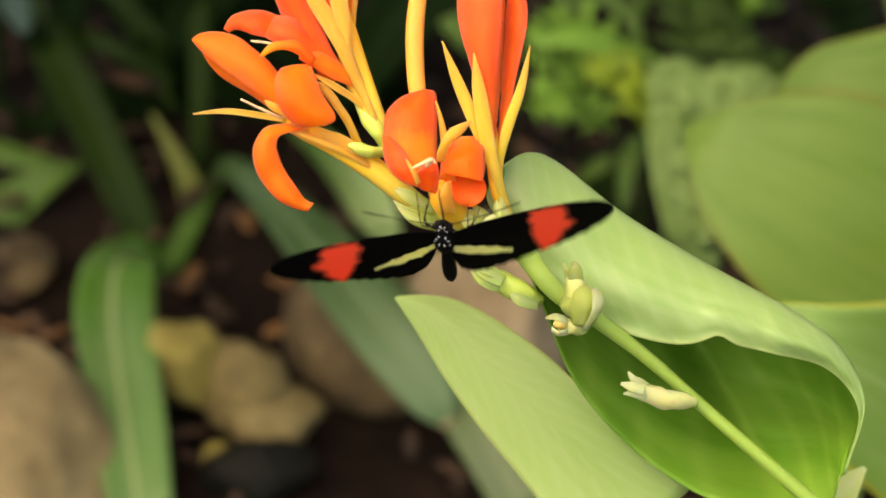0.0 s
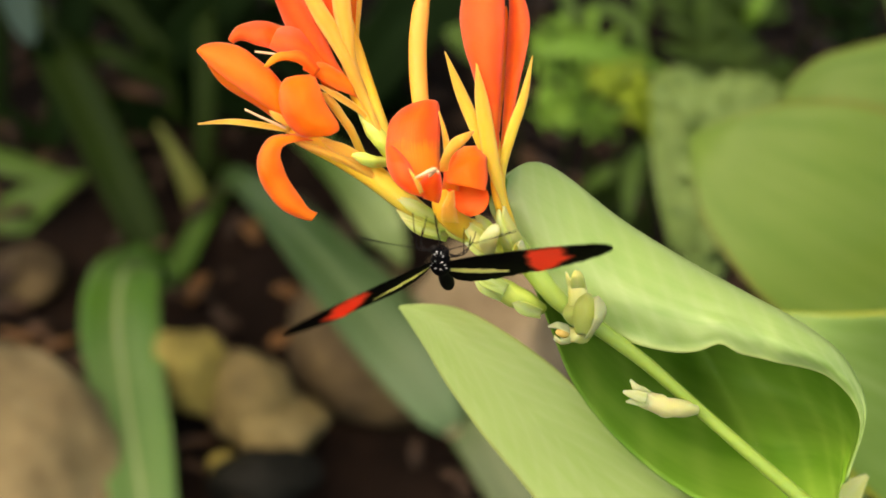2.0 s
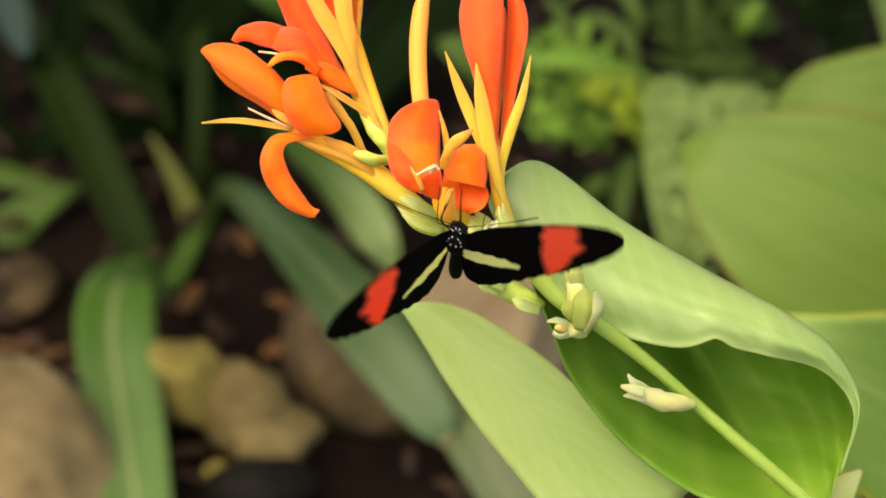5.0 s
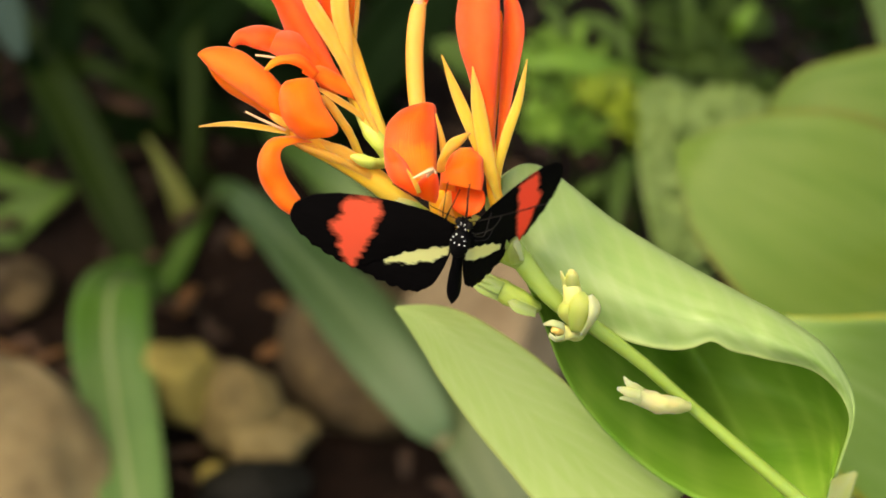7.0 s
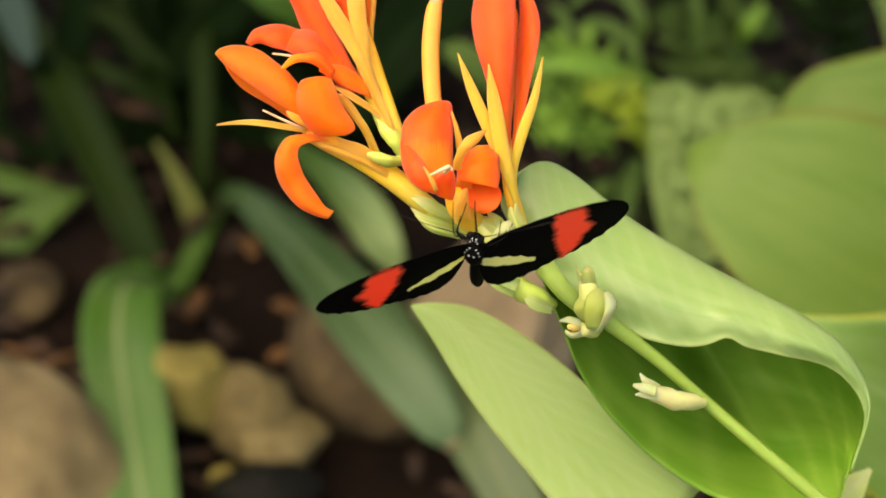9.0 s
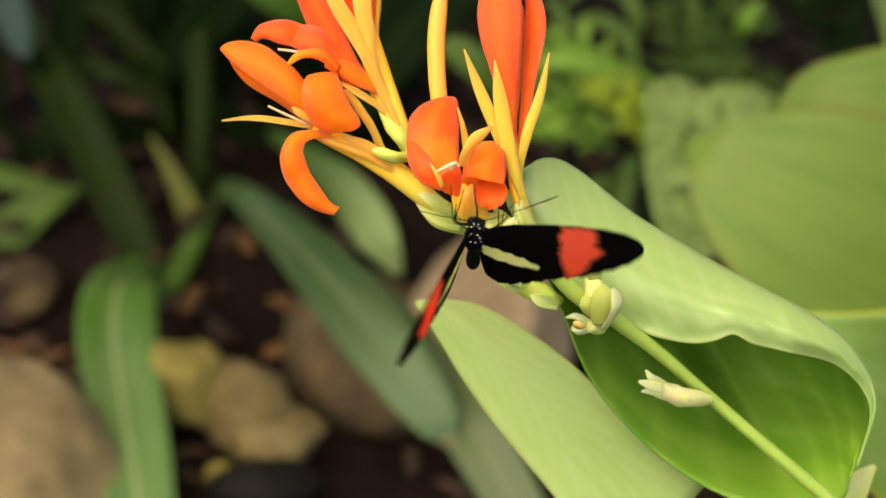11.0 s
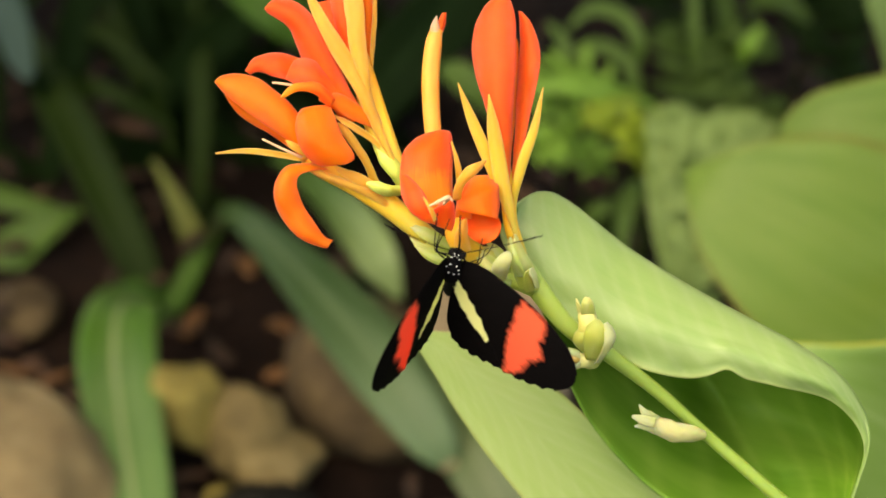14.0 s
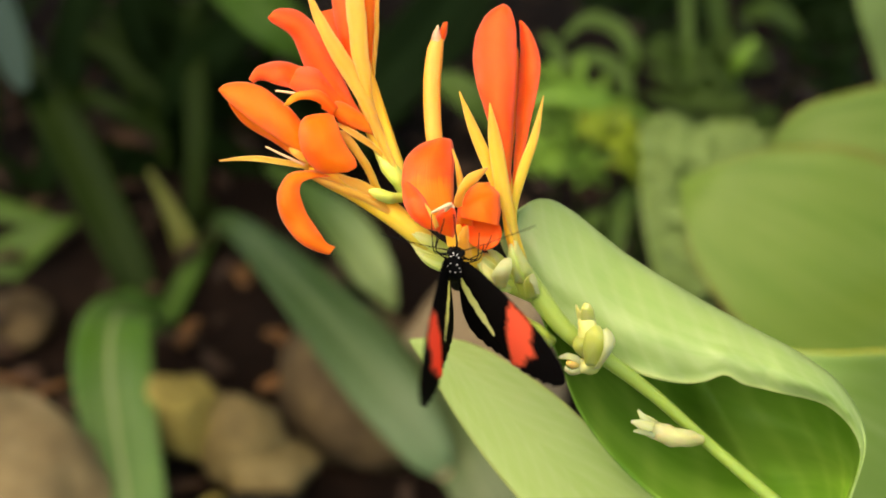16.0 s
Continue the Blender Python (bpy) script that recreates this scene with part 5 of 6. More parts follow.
sheet(calyx, [(27.5, -14.1, 3), (27.4, -12, 4), (28.1, -10.8, 3.5)], [(30.2, -14.5, 2.5), (29.9, -12.2, 3.5), (29, -10.9, 3.5)], M_husk, 1.0, "", "bract", (9, 16))
bf_ = bud([(30.5, -24.1, -4), (28.2, -23.6, -0.5), (26.1, -23.1, 0.5)], [1.3, 1.6, 1.4], M_husk_stalk, "small flared pale calyx", "calyx")
sheet(bf_, [(27.1, -21.4, 2), (25, -20.8, 3), (23, -21.6, 2.5)], [(27.2, -22.8, 3), (25, -22, 4), (23.1, -21.8, 2.5)], M_cream, 0.8, "", "bract", (9, 16))
sheet(bf_, [(27.3, -24.8, 2), (25.4, -25, 3), (24, -24.1, 3.5)], [(27.2, -23.5, 3), (25.3, -24, 4), (24.3, -23.2, 3.5)], M_cream, 0.8, "", "bract", (9, 16))
part("withered_centre", pipe([(26.4, -22.8, 2), (25.4, -22.7, 3), (24.6, -22.9, 3.4)], [1.2, 1.0, 0.4], (10, 10)), M_withered, bf_, "amber withered centre")
sp = bud([(53.4, -39.4, -9), (50.9, -38.9, -8), (47.6, -38.6, -7), (44, -37.3, -6), (40.5, -35.7, -5)], [0.9, 1.6, 2.0, 1.9, 1.5], M_cream, "spent cream flower with a frayed end", "spent_flower")
for s, wd in (([(43.5, -35.8, -5), (41.1, -34.6, -4), (39.6, -32.7, -4)], [14, 15, 3]), ([(42.8, -36.3, -3), (40.1, -35.5, -3), (38.1, -34.9, -3)], [18, 16, 5]), ([(43.2, -37.6, -4), (40.7, -37, -4), (38.7, -37, -4)], [14, 13, 3]), ([(43.8, -36, -7), (42.2, -34.9, -7), (41, -34.1, -7)], [12, 11, 3])):
    petal(sp, s, wd, M_cream, "bract", arc=-40)


# ---- butterfly ----
def interp(xs, ys, x):
    return float(np.interp(x, xs, ys))


def seg_dist(p, poly):
    """Distance from p to a polygon's edge, positive inside."""
    best, inside = 1e9, False
    for (ax, ay), (bx, by) in zip(poly, poly[1:] + poly[:1]):
        ex, ey = bx - ax, by - ay
        t = max(0, min(1, ((p[0] - ax) * ex + (p[1] - ay) * ey) / (ex * ex + ey * ey)))
        best = min(best, math.hypot(p[0] - ax - t * ex, p[1] - ay - t * ey))
        if (ay > p[1]) != (by > p[1]) and p[0] < (bx - ax) * (p[1] - ay) / (by - ay) + ax:
            inside = not inside
    return best if inside else -best


def wing_mesh(name, side, xs, hi, lo, z0, marking, scallop, camber):
    nx, ny = 84, 36
    vs, fs, ds = [], [], []
    x_end = xs[1][-1]
    for i in range(nx + 1):
        x = x_end * math.sin(i / nx * math.pi / 2) ** 0.9
        yh, yl = interp(xs[0], hi, x), interp(xs[1], lo, x)
        yl += scallop * (math.sin(x * 2.3) + 0.4 * math.sin(x * 5.1)) * min(1, (x_end - x) / 3) * min(1, x / 3)
        for j in range(ny + 1):
            f = j / ny
            y = yl + (yh - yl) * f
            z = z0 + camber * math.sin(math.pi * f) * math.sin(math.pi * min(1, x / x_end)) - 0.0012 * x * x
            vs.append((side * x * MM * 0.978, y * MM * 0.978, z * MM))
            ds.append(seg_dist((x, y), marking))
    for i in range(nx):
        for j in range(ny):
            a = i * (ny + 1) + j
            q = (a, a + ny + 1, a + ny + 2, a + 1)
            fs.append(q if side > 0 else q[::-1])
    me = bpy.data.meshes.new(name)
    me.from_pydata(vs, [], fs)
    me.attributes.new("marking", 'FLOAT', 'POINT').data.foreach_set("value", ds)
    me.polygons.foreach_set("use_smooth", [True] * len(fs))
    return me


def sweep(pts, radii, n=(8, 14)):
    return pipe(pts, radii, n)


def body_part(name, bm, material, parent, label=""):
    for v in bm.verts:
        v.co *= MM
    me = bpy.data.meshes.new(name)
    bm.to_mesh(me)
    bm.free()
    me.materials.append(material)
    ob = new(name, me)
    ob.parent = parent
    if label:
        ob["label"] = label
    return ob


def ball(c, r, sub=3, squash=(1, 1, 1)):
    bm = bmesh.new()
    bmesh.ops.create_icosphere(bm, subdivisions=sub, radius=1)
    for v in bm.verts:
        v.co = Vector((v.co.x * r * squash[0] + c[0], v.co.y * r * squash[1] + c[1], v.co.z * r * squash[2] + c[2]))
    for f in bm.faces:
        f.smooth = True
    return bm


butterfly = new("butterfly")
butterfly.empty_display_size = 0.01
tagged(butterfly, "black butterfly with red forewing bands feeding on an orange flower", "butterfly")
HIDE_X, HIDE_Z = 1.3, 0.8
wings = []
FX, FHI = [0, 2.5, 5.8, 12.4, 18, 23.2, 27.4, 30.0, 31.3, 31.8], [3.4, 5.0, 6.2, 7.1, 7.2, 6.7, 5.5, 3.8, 2.1, 0.1]
FLX, FLO = [0, 4.7, 8.9, 13, 17.8, 22, 27, 30.0, 31.3, 31.8], [-1.0, -2.9, -4.8, -7.6, -10.7, -9.2, -6.5, -4.0, -2.2, -0.6]
HX, HHI = [0, 5, 10, 15, 17.5], [0.6, -1.2, -3.6, -7.6, -10.4]
HLX, HLO = [0, 0.6, 1.6, 3.2, 6, 10, 14, 17.5], [-4, -7.5, -10.8, -13.4, -14.6, -13.8, -12.3, -10.8]
BAND = [(15.2, 6.6), (21.0, 6.6), (22.4, 4.0), (22.0, 2.0), (24.4, -0.9), (22.0, -3.6), (21.8, -6.0), (20.2, -9.0), (18.2, -11.2), (17.0, -7.0), (15.6, -2.2), (14.6, 4.4)]
BAR = [(-0.5, -1.2), (4.7, -2.4), (9.0, -4.4), (12.4, -7.4), (12.2, -8.2), (7.6, -7.3), (3.2, -6.1), (0.6, -4.0)]
for side in (-1, 1):
    me = wing_mesh("wing", side, (FX, FLX), FHI, FLO, 0.25, BAND, 0.26, 0.5)
    me.materials.append(M_wing_red)
    fw = new("wing", me)
    fw.parent = butterfly
    fw["label"] = "black forewing with a red band"
    mh = wing_mesh("hindwing", side, (HX, HLX), HHI, HLO, 0.0, BAR, 0.3, 0.3)
    mh.materials.append(M_wing_yel)
    hw = new("hindwing", mh)
    hw.parent = fw
    hw["label"] = "black hindwing with a pale yellow bar"
    for o in (fw, hw):
        md = o.modifiers.new("thickness", 'SOLIDIFY')
        md.thickness, md.offset = 0.00012, -1
    wings.append(fw)

body_part("thorax", sweep([(0, -3.6, -0.6), (0, -2.6, 0.1), (0, -0.5, 0.4), (0, 1.6, 0.4), (0, 3.0, 0.2)], [0.9, 1.7, 2.0, 1.7, 0.8], (16, 20)), M_body, butterfly, "black thorax")
abdomen = body_part("abdomen", sweep([(0, 0.2, 0.1), (0, -5.0, -0.2), (0, -10.5, -0.6), (0, -15.5, -1.0), (0, -19.0, -1.2)], [1.0, 1.1, 1.4, 1.3, 0.3], (16, 26)), M_body, butterfly, "slim black abdomen")
head = body_part("head", ball((0, 4.3, 0.3), 1.25, 3, (1.05, 1, 0.95)), M_body, butterfly, "black head")
for sx in (-1, 1):
    body_part("eye", ball((sx * 1.05, 4.6, 0.35), 0.8, 3, (0.9, 1.05, 1.05)), M_limb, head, "round black eye")
    tip = (-13.6, 5.2, 3.4) if sx < 0 else (13.6, 12.0, -0.4)
    body_part("antenna", sweep([(sx * 0.5 + tip[0] * k, 5.2 + tip[1] * k, 0.7 + tip[2] * k + 1.2 * k * (1 - k)) for k in (0, 0.3, 0.6, 0.88, 1.0)], [0.13, 0.09, 0.085, 0.15, 0.1], (6, 20)), M_limb, head, "thin straight antenna")
    body_part("palp", sweep([(sx * 0.35, 5.3, 0.2), (sx * 0.5, 6.2, 0.6), (sx * 0.4, 6.9, 1.1)], [0.25, 0.25, 0.08], (6, 8)), M_limb, head)
    k = 1.0 if sx < 0 else 0.72
    body_part("leg", sweep([(sx * 1.0, 2.4, -0.8), (sx * 3.2 * k, 3.0, 0.2), (sx * 4.3 * k, 3.4, 0.1), (sx * 5.2, 6.4 * k, -1.6), (sx * 5.9, 9.4 * k, -3.6)], [0.17, 0.15, 0.12, 0.1, 0.08], (6, 18)), M_limb, butterfly, "thin black leg")
    body_part("leg", sweep([(sx * 1.0, 1.2, -1.0), (sx * 3.2, 2.0, -0.6), (sx * 4.1, 2.8, -1.0), (sx * 3.7, 5.6 * k, -3.0), (sx * 3.5, 7.8 * k, -4.4)], [0.17, 0.15, 0.12, 0.1, 0.08], (6, 18)), M_limb, butterfly, "thin black leg")
    body_part("leg", sweep([(sx * 1.1, -0.4, -1.2), (sx * 3.2, 0.2, -1.6), (sx * 4.4, 0.4, -2.8), (sx * 4.6, 2.0, -5.0)], [0.17, 0.15, 0.12, 0.08], (6, 14)), M_limb, butterfly, "thin black leg")
    for x, y, z, r in ((0.42, 5.2, 1.15, 0.14), (0.75, 4.2, 1.3, 0.16), (0.62, 2.6, 1.75, 0.17), (1.15, 1.7, 1.75, 0.16), (0.5, 0.8, 2.3, 0.17), (1.45, 0.7, 1.8, 0.14), (0.28, 4.9, 1.4, 0.1)):
        body_part("white_spot", ball((sx * x, y, z), r, 2, (1, 1, 0.6)), M_white, butterfly, "white spot")
body_part("proboscis", sweep([(0, 5.4, 0.0), (-0.2, 7.6, -0.2), (-1.0, 9.8, -1.6), (-1.6, 11.2, -3.2)], [0.2, 0.17, 0.14, 0.11], (6, 16)), M_limb, head, "thin black proboscis")


# ---- flight of the butterfly: seconds, place in metres, turn in degrees, lift of both wings, droop of the abdomen, twist of both wings ----
FLIGHT = [
    (0.0, 0.00377, 0.25301, 0.50914, 110.9, 3.7, -12.8, 27, -24, 5, 7, 4),
    (0.1, 0.00368, 0.25292, 0.50902, 106.1, 10.7, -21.6, 53, -22, 8, 6, -7),
    (0.2, 0.00375, 0.25332, 0.50954, 106.2, 13.9, -25.7, 73, -11, 7, 10, -9),
    (0.3, 0.00368, 0.25370, 0.51002, 104.7, 15.0, -28.5, 102, 9, 5, 4, -4),
    (0.4, 0.00316, 0.25333, 0.50955, 107.0, 16.3, -29.2, 112, 22, 4, -2, -3),
    (0.5, 0.00332, 0.25346, 0.50970, 110.7, 20.8, -32.3, 116, 15, 2, -6, -4),
    (0.6, 0.00343, 0.25317, 0.50932, 109.8, 20.9, -33.5, 104, 1, 4, -2, -7),
    (0.7, 0.00316, 0.25278, 0.50881, 108.7, 21.4, -34.0, 91, -17, 5, 1, -1),
    (0.8, 0.00294, 0.25245, 0.50838, 108.9, 19.9, -31.7, 77, -29, 6, 3, 4),
    (0.9, 0.00313, 0.25226, 0.50812, 115.3, 16.0, -24.8, 51, -36, 5, 9, 4),
    (1.0, 0.00332, 0.25210, 0.50790, 120.0, 10.2, -17.5, 35, -35, 4, 10, 7),
    (1.1, 0.00322, 0.25210, 0.50791, 118.8, 13.3, -21.1, 47, -34, 5, 13, 6),
    (1.2, 0.00233, 0.25198, 0.50778, 114.6, 12.4, -22.9, 63, -25, 7, 10, 5),
    (1.3, 0.00203, 0.25253, 0.50850, 114.4, 12.7, -23.4, 80, -8, 6, 7, 6),
    (1.4, 0.00175, 0.25244, 0.50840, 117.6, 9.6, -19.0, 83, 7, 4, -2, 4),
    (1.5, 0.00203, 0.25208, 0.50795, 124.3, 8.6, -14.1, 86, 21, 1, -2, 3),
    (1.6, 0.00220, 0.25176, 0.50754, 119.3, 3.7, -11.9, 82, 29, 4, -2, 8),
    (1.7, 0.00235, 0.25178, 0.50757, 118.0, 3.1, -11.2, 73, 21, 6, 3, 13),
    (1.8, 0.00246, 0.25182, 0.50764, 114.9, 6.0, -14.1, 70, 7, 9, 12, 15),
    (1.9, 0.00239, 0.25167, 0.50746, 110.9, 9.7, -18.1, 63, -14, 12, 18, 13),
    (2.0, 0.00250, 0.25136, 0.50705, 113.0, 4.6, -11.8, 43, -17, 12, 18, 14),
    (2.1, 0.00320, 0.25140, 0.50709, 110.5, 6.3, -12.4, 37, -28, 14, 23, 14),
    (2.2, 0.00266, 0.25167, 0.50744, 102.9, 9.5, -15.8, 59, -24, 19, 25, 17),
    (2.3, 0.00144, 0.25222, 0.50816, 99.0, -8.9, 1.4, 66, 43, 22, 19, 18),
    (2.4, 0.00260, 0.25157, 0.50729, 102.5, -4.1, -0.3, 83, 56, 23, 12, 13),
    (2.5, 0.00295, 0.25137, 0.50701, 108.2, -2.5, -0.2, 93, 68, 20, 6, 8),
    (2.6, 0.00331, 0.25115, 0.50670, 107.4, -3.7, 1.5, 90, 71, 21, 8, 8),
    (2.7, 0.00299, 0.25109, 0.50662, 100.4, -10.7, 7.6, 69, 65, 25, 13, 15),
    (2.8, 0.00224, 0.25173, 0.50745, 99.0, -13.8, 7.9, 57, 54, 24, 15, 22),
    (2.9, 0.00208, 0.25187, 0.50762, 103.8, 7.6, -13.5, 66, -14, 21, 14, 26),
    (3.0, 0.00311, 0.25179, 0.50749, 109.6, 1.5, -7.9, 34, -22, 17, 19, 20),
    (3.1, 0.00431, 0.25140, 0.50693, 110.1, 2.8, -8.7, 10, -47, 16, 22, 21),
    (3.2, 0.00380, 0.25186, 0.50751, 110.5, 3.5, -9.8, 6, -53, 15, 23, 19),
    (3.3, 0.00458, 0.25224, 0.50797, 113.4, 2.1, -8.3, 15, -41, 11, 20, 17),
    (3.4, 0.00464, 0.25231, 0.50803, 115.8, 2.6, -8.8, 28, -32, 7, 13, 8),
    (3.5, 0.00409, 0.25320, 0.50920, 113.9, 2.0, -10.0, 65, 4, 8, 7, 2),
    (3.6, 0.00441, 0.25387, 0.51006, 98.9, 5.9, -17.0, 101, 26, 15, -0, 4),
    (3.7, 0.00432, 0.25357, 0.50966, 106.2, 10.5, -18.5, 117, 35, 16, -4, 7),
    (3.8, 0.00479, 0.25341, 0.50944, 106.8, 12.7, -19.5, 115, 39, 14, -4, 5),
    (3.9, 0.00429, 0.25300, 0.50891, 104.6, 16.5, -22.8, 98, 18, 13, -3, -0),
    (4.0, 0.00478, 0.25355, 0.50962, 105.8, 16.5, -22.4, 84, -3, 12, -2, 1),
    (4.1, 0.00564, 0.25374, 0.50986, 103.3, 17.7, -23.0, 65, -36, 13, -2, -0),
    (4.2, 0.00575, 0.25360, 0.50967, 107.8, 12.4, -16.1, 37, -44, 11, -1, 1),
    (4.3, 0.00587, 0.25374, 0.50986, 107.4, 9.1, -13.0, 25, -44, 11, -0, -2),
    (4.4, 0.00539, 0.25385, 0.51001, 102.8, 8.3, -13.0, 47, -28, 12, -1, -1),
    (4.5, 0.00519, 0.25384, 0.51001, 103.9, 5.4, -11.1, 63, -0, 12, 1, -1),
    (4.6, 0.00524, 0.25437, 0.51072, 109.3, 9.6, -14.7, 94, 22, 9, 1, -4),
    (4.7, 0.00438, 0.25397, 0.51022, 113.9, 11.3, -15.6, 109, 29, 9, -0, -2),
    (4.8, 0.00473, 0.25352, 0.50964, 108.6, 11.3, -17.4, 101, 18, 9, 2, -4),
    (4.9, 0.00501, 0.25359, 0.50974, 109.5, 12.7, -18.9, 88, 2, 8, 4, -4),
    (5.0, 0.00546, 0.25347, 0.50958, 107.7, 12.7, -19.4, 68, -24, 9, -3, -2),
    (5.1, 0.00607, 0.25374, 0.50994, 105.0, 12.0, -19.2, 55, -38, 11, -5, -3),
    (5.2, 0.00655, 0.25410, 0.51041, 103.4, 11.9, -19.0, 41, -50, 11, -4, -3),
    (5.3, 0.00662, 0.25408, 0.51038, 102.9, 11.9, -19.2, 32, -48, 11, -4, -3),
    (5.4, 0.00668, 0.25406, 0.51035, 102.3, 11.9, -19.5, 55, -27, 11, -4, -3),
    (5.5, 0.00673, 0.25403, 0.51033, 101.7, 11.9, -19.7, 81, 1, 11, -4, -3),
    (5.6, 0.00677, 0.25401, 0.51030, 101.1, 11.9, -19.9, 106, 15, 11, -4, -3),
    (5.7, 0.00680, 0.25399, 0.51027, 100.5, 11.9, -20.2, 102, 7, 11, -4, -3),
    (5.8, 0.00682, 0.25396, 0.51024, 100.0, 11.9, -20.4, 86, -14, 11, -5, -3),
    (5.9, 0.00684, 0.25394, 0.51021, 99.4, 11.8, -20.6, 63, -43, 11, -5, -3),
    (6.0, 0.00685, 0.25392, 0.51018, 98.8, 11.8, -20.8, 47, -60, 10, -5, -3),
    (6.1, 0.00685, 0.25390, 0.51016, 98.2, 11.8, -21.1, 28, -62, 10, -5, -3),
    (6.2, 0.00685, 0.25387, 0.51013, 97.7, 11.8, -21.3, 39, -52, 10, -5, -4),
    (6.3, 0.00684, 0.25385, 0.51010, 97.1, 11.8, -21.5, 58, -23, 10, -5, -4),
    (6.4, 0.00684, 0.25383, 0.51007, 96.5, 11.8, -21.7, 92, 0, 10, -5, -4),
    (6.5, 0.00682, 0.25380, 0.51003, 95.9, 11.7, -21.9, 102, 1, 10, -5, -4),
    (6.6, 0.00681, 0.25378, 0.51000, 95.4, 11.7, -22.2, 89, -15, 10, -5, -4),
    (6.7, 0.00679, 0.25375, 0.50997, 94.8, 11.7, -22.4, 69, -42, 10, -5, -4),
    (6.8, 0.00677, 0.25373, 0.50994, 94.2, 11.7, -22.6, 50, -63, 10, -5, -4),
    (6.9, 0.00675, 0.25370, 0.50990, 93.6, 11.6, -22.8, 30, -74, 9, -5, -4),
    (7.0, 0.00674, 0.25367, 0.50987, 93.1, 11.6, -23.0, 21, -72, 9, -6, -4),
    (7.1, 0.00672, 0.25364, 0.50983, 92.5, 11.6, -23.2, 44, -51, 9, -6, -4),
    (7.2, 0.00670, 0.25362, 0.50979, 91.9, 11.5, -23.4, 70, -22, 9, -6, -4),
    (7.3, 0.00669, 0.25359, 0.50975, 91.3, 11.5, -23.6, 95, -9, 9, -6, -4),
    (7.4, 0.00689, 0.25340, 0.50950, 85.4, 10.8, -24.4, 113, 13, 9, -5, 1),
    (7.5, 0.00636, 0.25392, 0.51020, 94.7, 13.9, -25.2, 122, 17, 10, -6, 3),
    (7.6, 0.00640, 0.25393, 0.51020, 98.4, 13.4, -24.0, 107, 3, 11, -6, -4),
    (7.7, 0.00613, 0.25394, 0.51022, 102.1, 13.9, -23.3, 98, -10, 12, -5, -7),
    (7.8, 0.00634, 0.25354, 0.50969, 103.0, 14.7, -23.6, 83, -26, 11, -7, -7),
    (7.9, 0.00653, 0.25323, 0.50926, 103.0, 13.8, -22.6, 70, -37, 12, -5, -9),
    (8.0, 0.00663, 0.25251, 0.50830, 103.7, 15.2, -23.7, 55, -50, 12, -0, -8),
    (8.1, 0.00648, 0.25258, 0.50838, 104.1, 14.8, -24.0, 54, -53, 11, 2, -8),
    (8.2, 0.00617, 0.25236, 0.50808, 102.2, 13.5, -25.2, 71, -41, 12, -3, -6),
    (8.3, 0.00541, 0.25237, 0.50809, 104.7, 16.9, -29.3, 84, -29, 11, 1, -2),
    (8.4, 0.00554, 0.25260, 0.50839, 102.2, 18.9, -34.6, 112, -13, 9, -3, 0),
    (8.5, 0.00541, 0.25226, 0.50794, 106.0, 22.6, -37.0, 123, -7, 7, -6, 1),
    (8.6, 0.00579, 0.25225, 0.50790, 104.9, 23.5, -39.3, 121, -14, 7, -6, 5),
    (8.7, 0.00584, 0.25186, 0.50738, 103.8, 24.1, -39.9, 111, -26, 9, -2, 5),
    (8.8, 0.00582, 0.25186, 0.50738, 105.2, 21.5, -34.7, 91, -34, 9, -3, 6),
    (8.9, 0.00555, 0.25187, 0.50740, 106.5, 17.5, -27.9, 73, -37, 11, 2, 7),
    (9.0, 0.00622, 0.25228, 0.50794, 108.9, 8.6, -17.0, 46, -38, 11, 8, 1),
    (9.1, 0.00646, 0.25245, 0.50816, 106.2, 9.1, -17.6, 48, -39, 11, 5, -1),
    (9.2, 0.00612, 0.25319, 0.50915, 106.4, 9.9, -17.8, 70, -24, 12, 1, -1),
    (9.3, 0.00604, 0.25320, 0.50916, 106.5, 9.7, -17.3, 97, -5, 12, 1, -1),
    (9.4, 0.00597, 0.25321, 0.50917, 106.5, 9.5, -16.9, 112, 3, 13, 1, -1),
    (9.5, 0.00589, 0.25321, 0.50918, 106.6, 9.4, -16.4, 104, -7, 13, 1, -1),
    (9.6, 0.00580, 0.25322, 0.50919, 106.7, 9.2, -15.9, 82, -20, 13, 1, -1),
    (9.7, 0.00572, 0.25322, 0.50920, 106.7, 9.1, -15.4, 57, -25, 13, 2, -1),
    (9.8, 0.00564, 0.25323, 0.50921, 106.8, 8.9, -14.9, 29, -26, 14, 2, -1),
    (9.9, 0.00556, 0.25324, 0.50922, 106.8, 8.7, -14.4, 54, -27, 14, 2, -1),
    (10.0, 0.00549, 0.25324, 0.50924, 106.9, 8.6, -13.9, 75, -9, 14, 2, -1),
    (10.1, 0.00541, 0.25325, 0.50925, 106.9, 8.4, -13.4, 98, 5, 14, 2, -1),
    (10.2, 0.00534, 0.25326, 0.50927, 107.0, 8.2, -12.9, 98, 1, 15, 2, -1),
    (10.3, 0.00528, 0.25328, 0.50929, 107.0, 8.1, -12.5, 81, -13, 15, 3, -0),
    (10.4, 0.00522, 0.25329, 0.50931, 107.1, 7.9, -12.0, 55, -21, 15, 3, -0),
    (10.5, 0.00516, 0.25331, 0.50934, 107.1, 7.7, -11.5, 22, -22, 15, 3, -0),
    (10.6, 0.00511, 0.25333, 0.50937, 107.2, 7.6, -11.0, 37, -29, 15, 3, -0),
